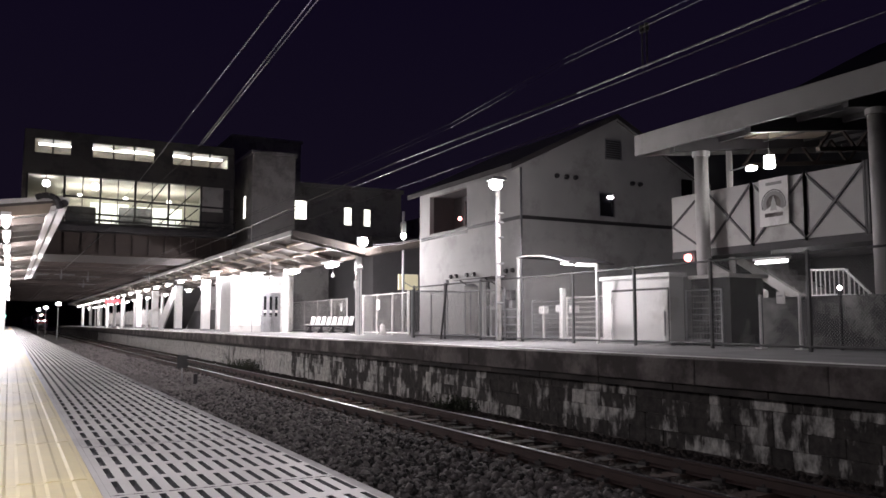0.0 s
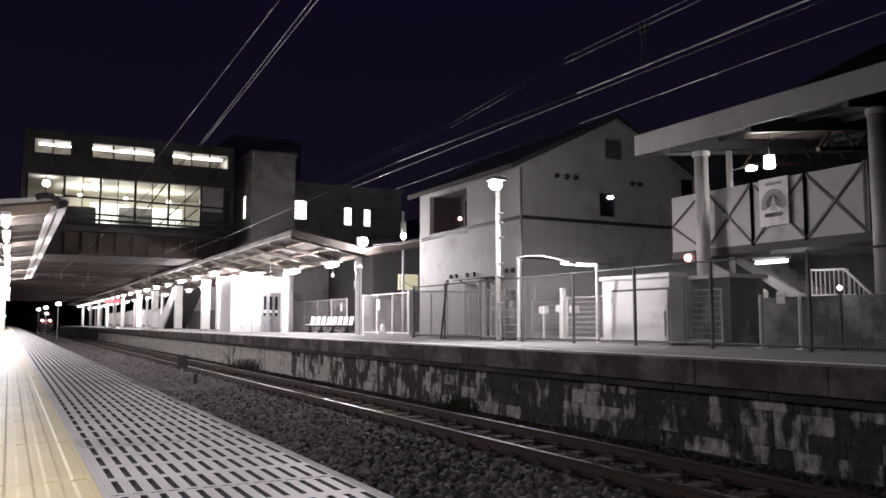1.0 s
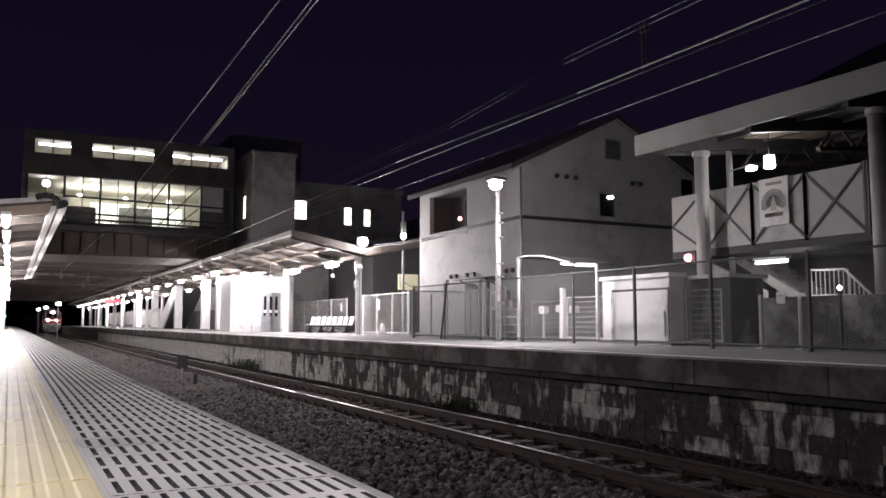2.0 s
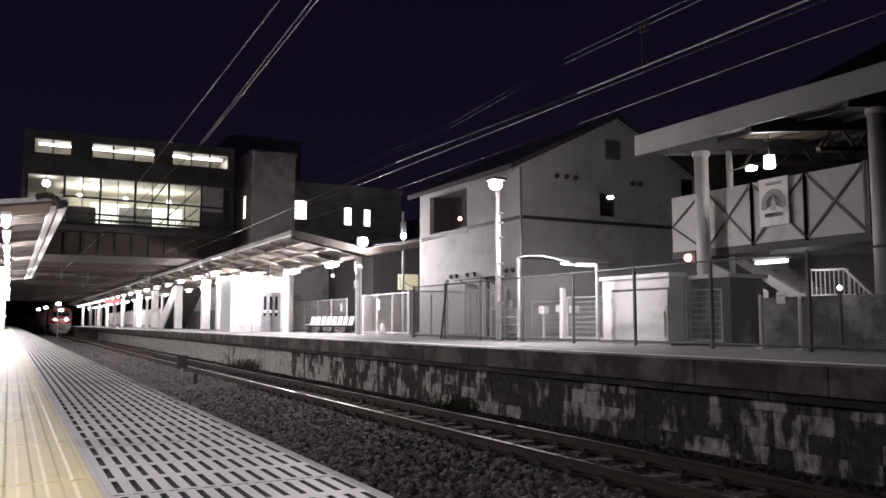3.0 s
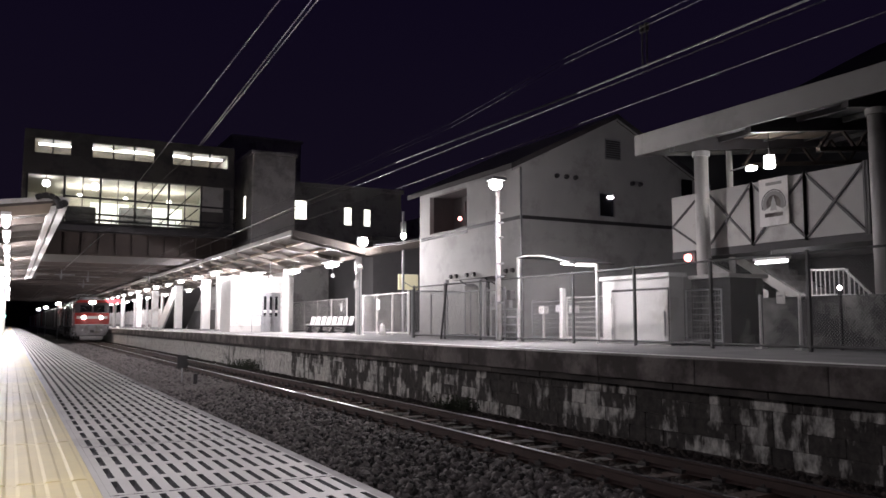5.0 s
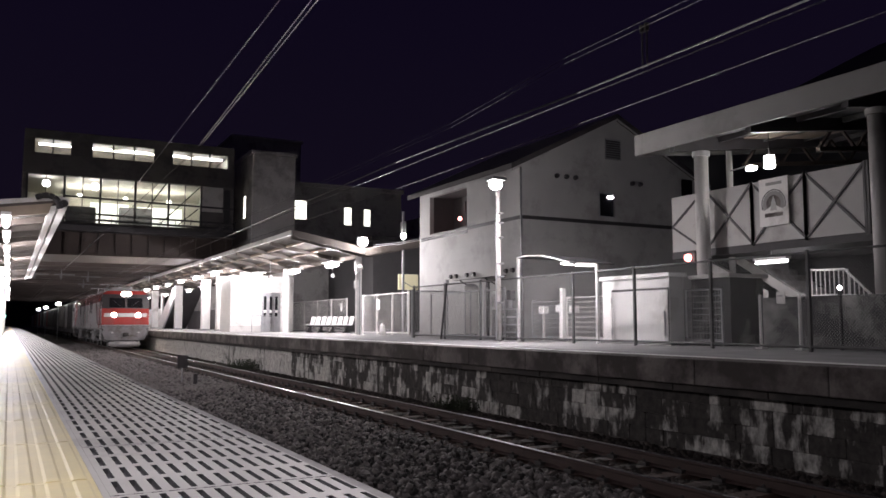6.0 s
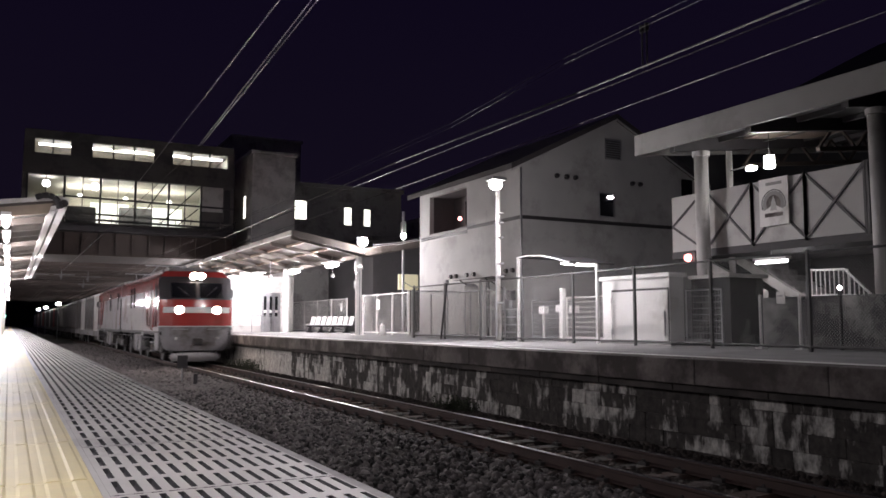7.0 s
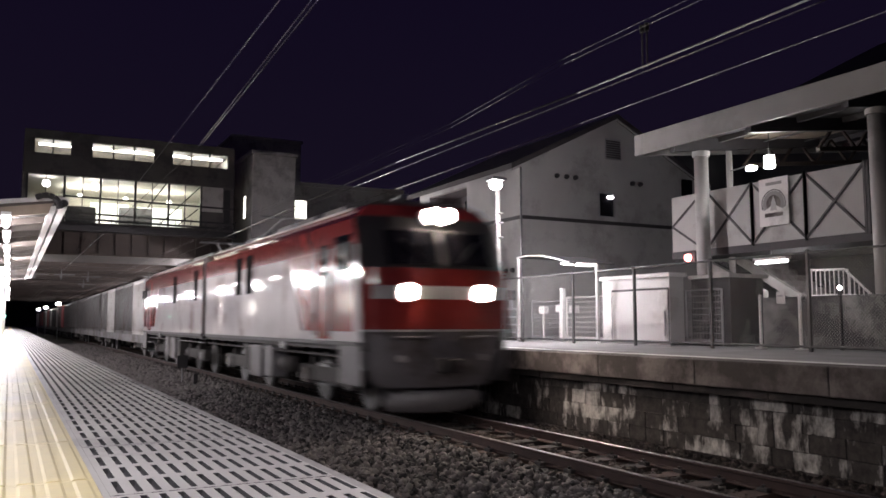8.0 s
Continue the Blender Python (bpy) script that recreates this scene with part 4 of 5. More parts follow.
part("shaft", Mesh().box(-0.06, 0.06, -0.06, 0.06, 0, 1.43, 0.01), WHITE, f)
part("foot", Mesh().box(-0.1, 0.1, -0.1, 0.1, 0, 0.03), GREY, f)
ac = thing("air_conditioner", "grey air conditioner unit beside the house wall", "air conditioner", (14.0, 22.3, 0.9))
part("case", Mesh().box(-0.15, 0.15, -0.4, 0.4, 0, 0.6, 0.02), GREY, ac)
part("fan_grille", Mesh().rod((-0.16, 0.1, 0.3), (-0.175, 0.1, 0.3), 0.23, n=20), DARK, ac)
part("stand", Mesh().box(-0.13, 0.13, -0.38, -0.33, -0.9, 0).box(-0.13, 0.13, 0.33, 0.38, -0.9, 0), GREY, ac)
tk = thing("water_tank", "pale upright cylinder tank beside the house wall", "tank", (13.95, 24.1, 0))
part("vessel", Mesh().rod((0, 0, 0.12), (0, 0, 1.72), 0.25, n=20), OFFWHITE, tk, smooth=True)
part("cap", Mesh().rod((0, 0, 1.72), (0, 0, 1.82), 0.25, 0.12, 20), GREY, tk)
part("pipe", Mesh().rod((-0.2, -0.3, 0), (-0.2, -0.3, 1.5), 0.03, n=8).rod((-0.2, -0.3, 1.5), (0, -0.1, 1.6), 0.03, n=8), GREY, tk)
for k in (-1, 0, 1):
    part("foot", Mesh().box(-0.04 + 0.15 * k, 0.04 + 0.15 * k, -0.04, 0.04, 0, 0.13), DARK, tk)
pt = thing("pump_tank", "dull grey ribbed pump tank with a valve head", "tank", (12.95, 20.05, 0))
part("drum", Mesh().rod((0, 0, 0.03), (0, 0, 0.86), 0.32, n=22), FENCE, pt, smooth=True)
for z in (0.2, 0.42, 0.64):
    part("hoop", Mesh().rod((0, 0, z), (0, 0, z + 0.04), 0.335, n=22), GREY, pt)
part("lid", Mesh().rod((0, 0, 0.86), (0, 0, 0.92), 0.32, 0.22, 22), GREY, pt)
part("valve_stem", Mesh().rod((0, 0, 0.92), (0, 0, 1.15), 0.06, n=10), GREY, pt)
part("motor", Mesh().box(-0.1, 0.1, -0.12, 0.12, 1.15, 1.45, 0.03), DARK, pt)
part("base", Mesh().rod((0, 0, 0), (0, 0, 0.03), 0.35, n=22), DARK, pt)
aw = thing("door_awning", "thin dark awning over the side door of the house", "awning")
part("sheet", Mesh().prism([(13.55, 1.93), (14.42, 2.03), (14.42, 2.07), (13.55, 1.96)], "y", 22.6, 24.6), DARK, aw)
part("bracket", Mesh().rod((13.7, 22.75, 1.94), (14.42, 22.75, 1.6), 0.02, n=8), DARK, aw)
part("bracket", Mesh().rod((13.7, 24.45, 1.94), (14.42, 24.45, 1.6), 0.02, n=8), DARK, aw)
dp = thing("downpipe", "dark downpipe standing against the house wall", "pipe", (14.33, 23.63, 0))
part("pipe", Mesh().rod((0, 0, 0), (0, 0, 1.92), 0.07, n=12), DARK, dp, smooth=True)
part("clamp_band", Mesh().rod((0, 0, 1.0), (0, 0, 1.05), 0.085, n=12), GREY, dp)
lp = thing("leaning_post", "dark steel post leaning against the platform fence", "post")
part("shaft", Mesh().rod((11.74, 22.15, 0.0), (11.79, 21.86, 1.76), 0.032, n=10), DARK, lp)
part("cap", Mesh().rod((11.788, 21.868, 1.7), (11.792, 21.85, 1.8), 0.06, n=10), GREY, lp)
bl = thing("guide_lamp", "small glowing lamp on a dark post behind the fence", "lamp", (13.2, 9.54, 0))
part("shaft", Mesh().rod((0, 0, 0), (0, 0, 1.08), 0.035, n=10), DARK, bl)
part("globe", Mesh().ball((0, 0, 1.12), 0.04, 2), BULB, bl, "small white glowing globe", True)
nt = thing("wall_notice", "small pale notice on top of the concrete wall", "notice", (13.585, 11.13, 0.99))
part("sheet", Mesh().box(-0.008, 0.012, -0.1, 0.1, -0.12, 0.12), OFFWHITE, nt)
part("print_bar", Mesh().box(-0.012, -0.0085, -0.06, 0.06, 0.02, 0.05), GREY, nt)
cable = thing("service_cable", "pale service cable sagging from the canopy to the house", "cable")
run = [(12.8, 30.0, 3.62), (13.2, 28.6, 3.60), (13.6, 27.2, 3.66), (14.0, 25.9, 3.8), (14.42, 24.6, 4.02)]
for k in range(2):
    for a, b in zip(run, run[1:]):
        part("cable_length", Mesh().rod((a[0], a[1], a[2] - 0.08 * k), (b[0], b[1], b[2] - 0.05 * k), 0.011, n=6), GREY, cable)
part("rail_hoop", Mesh().rod((0, 0, 0), (0, 0, 0.9), 0.02).rod((0, 0, 0.9), (0.5, 0, 0.9), 0.02).rod((0.5, 0, 0.9), (0.5, 0, 0), 0.02), GREY, thing("guard_rail", "grey hoop guard rail before the waiting room door", "rail", (11.3, 42.6, 0)))
part("rail_hoop", Mesh().rod((0, 0, 0), (0, 0, 0.9), 0.02).rod((0, 0, 0.9), (0.5, 0, 0.9), 0.02).rod((0.5, 0, 0.9), (0.5, 0, 0), 0.02), GREY, thing("guard_rail", "grey hoop guard rail before the waiting room door", "rail", (12.0, 42.6, 0)))

for y in (10.8, 9.92):
    f = thing("pale_post", "thin pale post behind the platform fence", "post", (12.6, y, 0), "pale posts")
    part("shaft", Mesh().rod((0, 0, 0), (0, 0, 1.02), 0.03), WHITE, f)
    part("base_plate", Mesh().box(-0.08, 0.08, -0.08, 0.08, 0, 0.03), WHITE, f)

for at in ((15.45, 40.35, 1.32), (13.95, 32.0, 1.26)):
    f = thing("fence_notice", "small white notice hung on the pale fence", "notice", at, "fence notices")
    part("sheet", Mesh().box(-0.012, 0.0, -0.13, 0.13, -0.2, 0.2), WHITE, f)
    part("print_bar", Mesh().box(-0.015, -0.0125, -0.08, 0.08, 0.06, 0.1), GREY, f)

sp = thing("platform_speaker", "white horn speaker box on the canopy post", "speaker", (12.5, 30.75, 2.6))
part("box", Mesh().box(-0.16, 0.04, -0.1, 0.1, 0.0, 0.42, 0.02), WHITE, sp)
part("horn", Mesh().rod((-0.06, -0.1, 0.18), (-0.06, -0.3, 0.12), 0.05, 0.12, 14), WHITE, sp, smooth=True)
part("conduit", Mesh().rod((0.0, -0.14, -2.58), (0.0, -0.14, 0.0), 0.018, n=8), GREY, sp)
sw = thing("switch_box", "small pale switch box on the canopy post", "box", (12.45, 30.9, 1.9))
part("box", Mesh().box(-0.07, 0.04, -0.08, 0.08, 0, 0.3, 0.01), OFFWHITE, sw)
part("lid", Mesh().box(-0.08, -0.071, -0.07, 0.07, 0.02, 0.28), GREY, sw)
for y, x in ((36.2, 13.4), (39.0, 11.2)):
    h = thing("hanging_lamp", "small round lamp hanging under the canopy", "light", (x, y, 2.72), "hanging lamps")
    part("shade", Mesh().ball((0, 0, 0), 0.1, 2), WHITE, h, smooth=True)
    part("stem", Mesh().rod((0, 0, 0.08), (0, 0, 0.75), 0.012, n=6), GREY, h)


# ---- station overbridge ----
def overbridge():
    b = thing("station_bridge", "grey concrete station overbridge with long lit windows", "building")
    y0, y1, x0, x1 = 46.0, 53.0, 0.3, 11.0
    part("girder", Mesh().box(x0, x1, y0 + 0.1, y1, 4.1, 5.5, 0.03), GIRDER, b, "deep dark bridge girder")
    part("floor_slab", Mesh().box(x0, x1, y0 - 0.15, y1, 5.5, 5.72), BRIDGEC, b)
    part("spandrel", Mesh().box(x0, x1, y0 - 0.12, y0 + 0.25, 8.12, 9.2, 0.02), BRIDGEC, b, "plain concrete spandrel band")
    part("floor_slab", Mesh().box(x0, x1, y0 + 0.25, y1, 8.12, 8.3), INTERIOR, b)
    for a, c in ((x0, 0.75), (2.5, 3.5), (6.65, 7.6), (10.65, x1)):
        part("upper_wall", Mesh().box(a, c, y0, y0 + 0.25, 9.2, 10.02), BRIDGEC, b)
    for k in range(13):
        x = x0 + 0.4 + 0.83 * k
        part("girder_stiffener", Mesh().box(x - 0.03, x + 0.03, y0 + 0.0, y0 + 0.098, 4.15, 5.45), GIRDER, b)
    part("girder_flange", Mesh().box(x0, x1, y0 - 0.15, y0 + 0.098, 4.0, 4.1), GIRDER, b)
    part("parapet", Mesh().box(x0, x1, y0, y1, 10.02, 10.45, 0.02), BRIDGEC, b)
    part("back_wall", Mesh().box(x0, x1, y1 - 0.2, y1, 5.72, 8.12).box(x0, x1, y1 - 0.2, y1, 8.3, 10.02), INTERIOR, b)
    part("end_wall", Mesh().box(x0, x0 + 0.2, y0, y1 - 0.2, 5.72, 8.12), BRIDGEC, b)
    for a in (x0, x1 - 0.2):
        part("upper_end_wall", Mesh().box(a, a + 0.2, y0 + 0.25, y1 - 0.2, 8.3, 10.02), BRIDGEC, b)
    part("end_wall", Mesh().box(9.2, x1, y0, y0 + 0.25, 5.72, 8.12).box(x1 - 0.2, x1, y0 + 0.25, y1 - 0.2, 5.72, 8.12), BRIDGEC, b)
    for a, c in ((0.75, 2.5), (3.5, 6.65), (7.6, 10.65)):
        n = 2 if c - a < 2 else 3
        w = part("upper_window", Mesh().box(a, c, y0 + 0.06, y0 + 0.1, 9.98, 10.02).box(a, c, y0 + 0.06, y0 + 0.1, 9.2, 9.24), DARK, b)
        for k in range(n + 1):
            x = a + (c - a) * k / n
            part("mullion", Mesh().box(x - 0.03, x + 0.03, y0 + 0.05, y0 + 0.11, 9.24, 9.98), DARK, w)
            if k < n:
                part("pane", Mesh().box(x + 0.03, x + (c - a) / n - 0.03, y0 + 0.075, y0 + 0.085, 9.24, 9.98), GLASS, w).visible_shadow = False
    for k in range(6):
        x = 0.5 + 1.74 * k
        part("mullion", Mesh().box(x - 0.05, x + 0.05, y0 - 0.02, y0 + 0.12, 5.72, 8.12), DARK, b)
        if k < 5:
            part("thin_mullion", Mesh().box(x + 0.85, x + 0.89, y0, y0 + 0.1, 5.72, 8.12), DARK, b)
            part("pane", Mesh().box(x + 0.05, x + 1.69, y0 + 0.05, y0 + 0.06, 5.74, 8.1), GLASS, b).visible_shadow = False
    for z, r in ((7.0, 0.05), (6.15, 0.05), (5.85, 0.06)):
        part("rail_bar", Mesh().bar((2.2, y0 - 0.2, z + 0.05), (x1, y0 - 0.2, z - 0.1), 0.05, r * 2), DARK, b)
    for xa, za, xb, zb in ((5.7, 5.75, 7.28, 8.1), (6.9, 5.75, 9.05, 8.0), (7.9, 5.8, 9.0, 6.8), (1.9, 6.9, 2.9, 6.0)):
        part("brace", Mesh().bar((xa, y0 - 0.25, za), (xb, y0 - 0.25, zb), 0.06, 0.11, (0, 1, 0)), DARK, b)
    part("end_panel", Mesh().box(9.24, 10.4, y0 - 0.03, y0 - 0.003, 6.7, 8.1), BCONC, b, "pale blank panel beside the windows")
    part("end_door", Mesh().box(10.45, 10.8, y0 - 0.03, y0 - 0.003, 5.72, 8.0), DARK, b, "narrow dark door")
    part("walkway", Mesh().box(2.0, x1, y0 - 0.9, y0 - 0.15, 5.2, 5.35).box(2.0, x1, y0 - 0.9, y0 - 0.85, 5.35, 5.5), DARK, b)
    for k in range(12):
        x = 2.1 + 0.8 * k
        part("walkway_post", Mesh().box(x - 0.02, x + 0.02, y0 - 0.9, y0 - 0.86, 5.5, 6.1), DARK, b)
    # Panels glow of themselves to brighten the concourse interior.
    part("notice_wall", Mesh().box(3.9, 6.0, 51.0, 51.08, 6.0, 7.5).box(6.4, 8.9, 50.2, 50.28, 5.9, 7.3), glow("glowing_panel", (0.95, 0.93, 0.85), 0.9), b, "white notice panels made to glow in the concourse")
    part("partition", Mesh().box(2.3, 2.4, 47.5, 51, 5.72, 7.9), INTERIOR, b)
    part("counter", Mesh().box(2.4, 4.0, 48.5, 49.1, 5.72, 6.9).box(5.4, 7.2, 50, 50.6, 5.72, 7.2), DARKB, b)
    for x in (1.4, 3.75):
        part("globe_light", Mesh().ball((x, 46.6, 7.75), 0.2, 2), TUBE, b, "glowing globe light", True)
    for k in range(5):
        part("ceiling_tube", Mesh().box(1.0 + 2 * k, 2.5 + 2 * k, 46.9, 47.1, 9.86, 9.92), TUBE, b)
    part("deck_beyond", Mesh().box(-9.0, 30.0, y1 + 0.01, 150, 4.4, 5.6), GIRDER, b, "dark underside of the long station deck")
    for k in range(24):
        part("deck_beam", Mesh().box(-9.0, 30.0, 56 + 4 * k, 56.35 + 4 * k, 4.05, 4.4), GIRDER, b)
    for x, y in ((1.0, 60), (2.6, 60), (4.4, 62), (5.0, 74), (8.2, 60)):
        part("insulator_bar", Mesh().box(x - 0.05, x + 1.2, y, y + 0.08, 3.7, 3.76).box(x + 0.3, x + 0.42, y, y + 0.1, 3.4, 3.7).rod((x + 0.36, y, 3.7), (x + 0.36, y, 4.1), 0.03), FENCE, b)
    return b


overbridge()
tw = thing("lift_tower", "plain grey concrete lift tower beside the bridge", "tower")
part("shaft", Mesh().box(11.95, 14.5, 45.6, 50, 0, 10.2, 0.04), BCONC, tw)
part("cap", Mesh().box(11.85, 14.6, 45.5, 50.1, 10.2, 10.4, 0.02), BCONC, tw)
part("slot_window", Mesh().box(11.93, 11.948, 47.0, 47.4, 6.6, 7.9), WINGLOW, tw, "narrow lit window")


def block(label, x0, x1, y0, y1, top, wins, mat=FACADE):
    b = thing("apartment_building", label, "building", group="buildings behind")
    part("wall", Mesh().box(x0, x1, y0, y1, 0, top), mat, b)
    part("roof_edge", Mesh().box(x0 - 0.15, x1 + 0.15, y0 - 0.15, y1, top, top + 0.25), mat, b)
    for a, c, z0, z1 in wins:
        w = part("window", Mesh().box(a - 0.06, a, y0 - 0.06, y0 - 0.003, z0, z1).box(c, c + 0.06, y0 - 0.06, y0 - 0.003, z0, z1).box(a - 0.06, c + 0.06, y0 - 0.06, y0 - 0.003, z1, z1 + 0.06).box(a - 0.06, c + 0.06, y0 - 0.06, y0 - 0.003, z0 - 0.06, z0), GREY, b)
        part("pane", Mesh().box(a, c, y0 - 0.02, y0 - 0.004, z0, z1), WINGLOW, w, "window lit from inside")
        part("sash_bar", Mesh().box(a, c, y0 - 0.045, y0 - 0.022, (z0 + z1) / 2 - 0.02, (z0 + z1) / 2 + 0.02), GREY, w)
    return b


block("dim grey building with a few lit windows behind the canopy", 15.4, 23.4, 50, 62, 9.3, [(15.75, 16.65, 7.15, 8.35), (19.25, 19.75, 6.95, 8.1), (20.65, 21.1, 6.95, 8.05)])
block("dark unlit building towering behind the lift tower", 17.5, 24.0, 74, 86, 17.6, [])
block("dark unlit building beyond the house", 30.0, 42.0, 60, 72, 9.0, [])
setting("backdrop", Mesh().box(-90, 90, 430, 440, -1.3, 16), HILL, "black unlit distance at the end of the line", "backdrop")
hl = Mesh()
pts = [(26, -2), (26, 5.0), (32, 11.5), (40, 15.5), (55, 19), (80, 22), (110, 20), (110, -2)]
n = len(pts)
for j, (yy, k) in enumerate(((-60, 1.2), (-10, 1.1), (15, 1.0), (26, 0.98), (36, 0.86), (43, 0.55), (60, 0.1))):
    hl.v += [(x, yy + noise.noise((x * 0.2, j, 0)) * 2, -1.3 + (z + 1.3) * k * (1 + 0.06 * noise.noise((x * 0.3, j * 3, 5)))) for x, z in pts]
    if j:
        hl.f += [((j - 1) * n + i, (j - 1) * n + i + 1, j * n + i + 1, j * n + i) for i in range(n - 1)]
setting("hill", hl, HILL, "black wooded hillside against the night sky", "hill", True)
block("dim two storey building standing behind the canopy", 17.5, 30.0, 41, 48, 5.0, [], DARKB)
kiosk = thing("lit_sign", "yellowish lit sign board behind the platform fence", "sign", (17.2, 37.0, 2.0))
part("board", Mesh().box(0, 1.1, 0, 0.1, 0.15, 0.95, 0.01), SIGNGLOW, kiosk)
part("arrow_bar", Mesh().bar((0.15, -0.01, 0.6), (0.95, -0.01, 0.2), 0.012, 0.12, (0, 1, 0)), DARK, kiosk)
part("post", Mesh().rod((0.6, 0.15, -2.0), (0.6, 0.15, 0.9), 0.05), GREY, kiosk)
rs = thing("red_sign", "red lit sign hanging far along the canopy", "sign", (9.6, 100, 2.75))
part("panel", Mesh().box(0, 1.6, 0, 0.15, 0, 0.45, 0.02), glow("red_sign_glow", (0.9, 0.12, 0.14), 1.2), rs)
gs = thing("signal_lamp", "small green signal lamp far along the platform", "signal", (-0.27, 62, 0.95))
part("lens", Mesh().ball((0, 0, 0), 0.09, 2), GREENGLOW, gs, smooth=True)
part("post", Mesh().rod((0, 0.12, -0.95), (0, 0.12, 0.3), 0.04), DARK, gs)
sp = thing("signal_post", "slim grey post with small white lamps", "post", (15.8, 33.5, 0))
part("pole", Mesh().rod((0, 0, 0), (0, 0, 5.6), 0.06), GREY, sp)
part("lamp", Mesh().ball((-0.05, -0.12, 4.45), 0.13, 2), BULB, sp, smooth=True)
part("lamp_box", Mesh().box(-0.1, 0.1, -0.1, 0.1, 4.6, 5.1), GREY, sp)

# ---- near canopy ----
def near_canopy():
    c = thing("platform_canopy", "weathered cream butterfly canopy over the near platform", "canopy", (0, 0, -0.2))
    y0, y1 = 17.8, 46.5
    part("roof", Mesh().prism([(-4.2, 3.05), (-1.6, 2.72), (0.78, 3.08), (0.78, 3.16), (-1.6, 2.82), (-4.2, 3.15)], "y", y0, y1), SHEET, c)
    part("end_beam", Mesh().prism([(-4.2, 2.86), (-1.6, 2.52), (0.6, 2.86), (0.66, 3.06), (-1.6, 2.72), (-4.2, 3.04)], "y", y0 - 0.02, y0 + 0.12), BROWN, c, "brown end beam")
    part("end_flashing", Mesh().prism([(-4.2, 3.1), (-1.6, 2.78), (0.84, 3.14), (0.84, 3.22), (-1.6, 2.88), (-4.2, 3.2)], "y", y0 - 0.08, y0 - 0.025), OFFWHITE, c)
    part("gutter", Mesh().prism([(0.78, 2.96), (0.92, 2.96), (0.96, 3.12), (0.96, 3.18), (0.78, 3.18)], "y", y0 - 0.1, y1), WHITE, c, "pale gutter along the eave")
    part("gutter_strip", Mesh().prism([(0.60, 2.90), (0.73, 2.93), (0.73, 3.02), (0.60, 3.0)], "y", y0, y1), WHITE, c, "pale board inside the gutter")
    part("gutter_end", Mesh().rod((0.87, y0 - 0.14, 3.05), (0.87, y0 - 0.1, 3.06), 0.07, 0.08, 14), DARK, c)
    bow = [(0.36, 3.13), (0.46, 3.18), (0.58, 3.19), (0.68, 3.16), (0.76, 3.08), (0.80, 2.94)]
    elbow = Mesh()
    for (xa, za), (xb, zb) in zip(bow, bow[1:]):
        elbow.rod((xa, y0 - 0.2, za), (xb, y0 - 0.2, zb), 0.06, n=10)
    part("drain_elbow", elbow, DARK, c, "dark bent drain pipe at the gutter end")
    rib = Mesh().prism([(-4.1, 2.92), (-1.6, 2.58), (0.74, 2.94), (0.74, 3.07), (-1.6, 2.71), (-4.1, 3.04)], "y", -0.05, 0.05).data("rib", SHEET)
    post = Mesh().rod((0, 0, 0.2), (0, 0, 2.7), 0.11, n=14).data("post", WHITE)
    for k in range(20):
        piece("rib", rib, (0, y0 + 0.8 + 1.45 * k, 0), c)
    for y in (19, 27):
        piece("post", post, (-1.6, y, 0), c)
    for y in (33, 41, 46):
        piece("post", post, (-0.30, y, 0), c)
    return c


near_canopy()


def near_building():
    """An unseen lit building added along the back of the near platform, for the passing body sides to mirror."""
    b = thing("platform_building", "unseen pale panelled building added behind the near canopy", "building", (-4.6, 14, 0))
    part("wall", Mesh().box(-0.2, 0, 0, 44, 0, 2.7), OFFWHITE, b)
    part("skirting", Mesh().box(0.002, 0.03, 0, 44, 0, 0.5), CONC, b)
    strip = Mesh().box(0.002, 0.04, -0.06, 0.06, 0.5, 2.7).data("cover_strip", GREY)
    for k in range(15):
        piece("cover_strip", strip, (0, 1.0 + 3 * k, 0), b)
        if k % 3 == 1:
            w = part("window", Mesh().box(0.002, 0.03, 1.6 + 3 * k, 3.2 + 3 * k, 1.0, 2.1), DARK, b)
            part("pane", Mesh().box(0.031, 0.036, 1.66 + 3 * k, 3.14 + 3 * k, 1.06, 2.04), WINGLOW if k % 2 else WINDOWGLASS, w)


near_building()
for k in range(9):
    tube_fixture((-0.14, 18.0 + 3.4 * k, 2.46), 90, 1.3, "near canopy lights", r=0.06)

# Battens added so the extra lamps under the deck have a source.
for y in (54, 64, 76):
    tube_fixture((-0.14, y, 2.46), 90, 1.3, "near canopy lights", "white fluorescent batten added under the station deck", 0.08, 1.93)


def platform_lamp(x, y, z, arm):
    """An unseen tube lamp on a post, added to give the off-view lights a source."""
    p = thing("platform_lamp", "slim grey lamp post with a tube head, added out of view", "lamp post", (x, y, 0), "platform lamps")
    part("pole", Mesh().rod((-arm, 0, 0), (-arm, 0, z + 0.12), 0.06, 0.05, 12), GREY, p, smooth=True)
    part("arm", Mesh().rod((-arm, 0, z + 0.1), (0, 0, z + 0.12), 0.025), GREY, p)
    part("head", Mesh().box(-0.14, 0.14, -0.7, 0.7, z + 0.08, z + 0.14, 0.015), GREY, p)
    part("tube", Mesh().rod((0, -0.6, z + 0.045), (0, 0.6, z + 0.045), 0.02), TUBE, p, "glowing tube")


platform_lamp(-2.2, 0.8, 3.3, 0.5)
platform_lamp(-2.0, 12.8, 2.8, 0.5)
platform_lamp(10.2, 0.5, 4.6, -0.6)

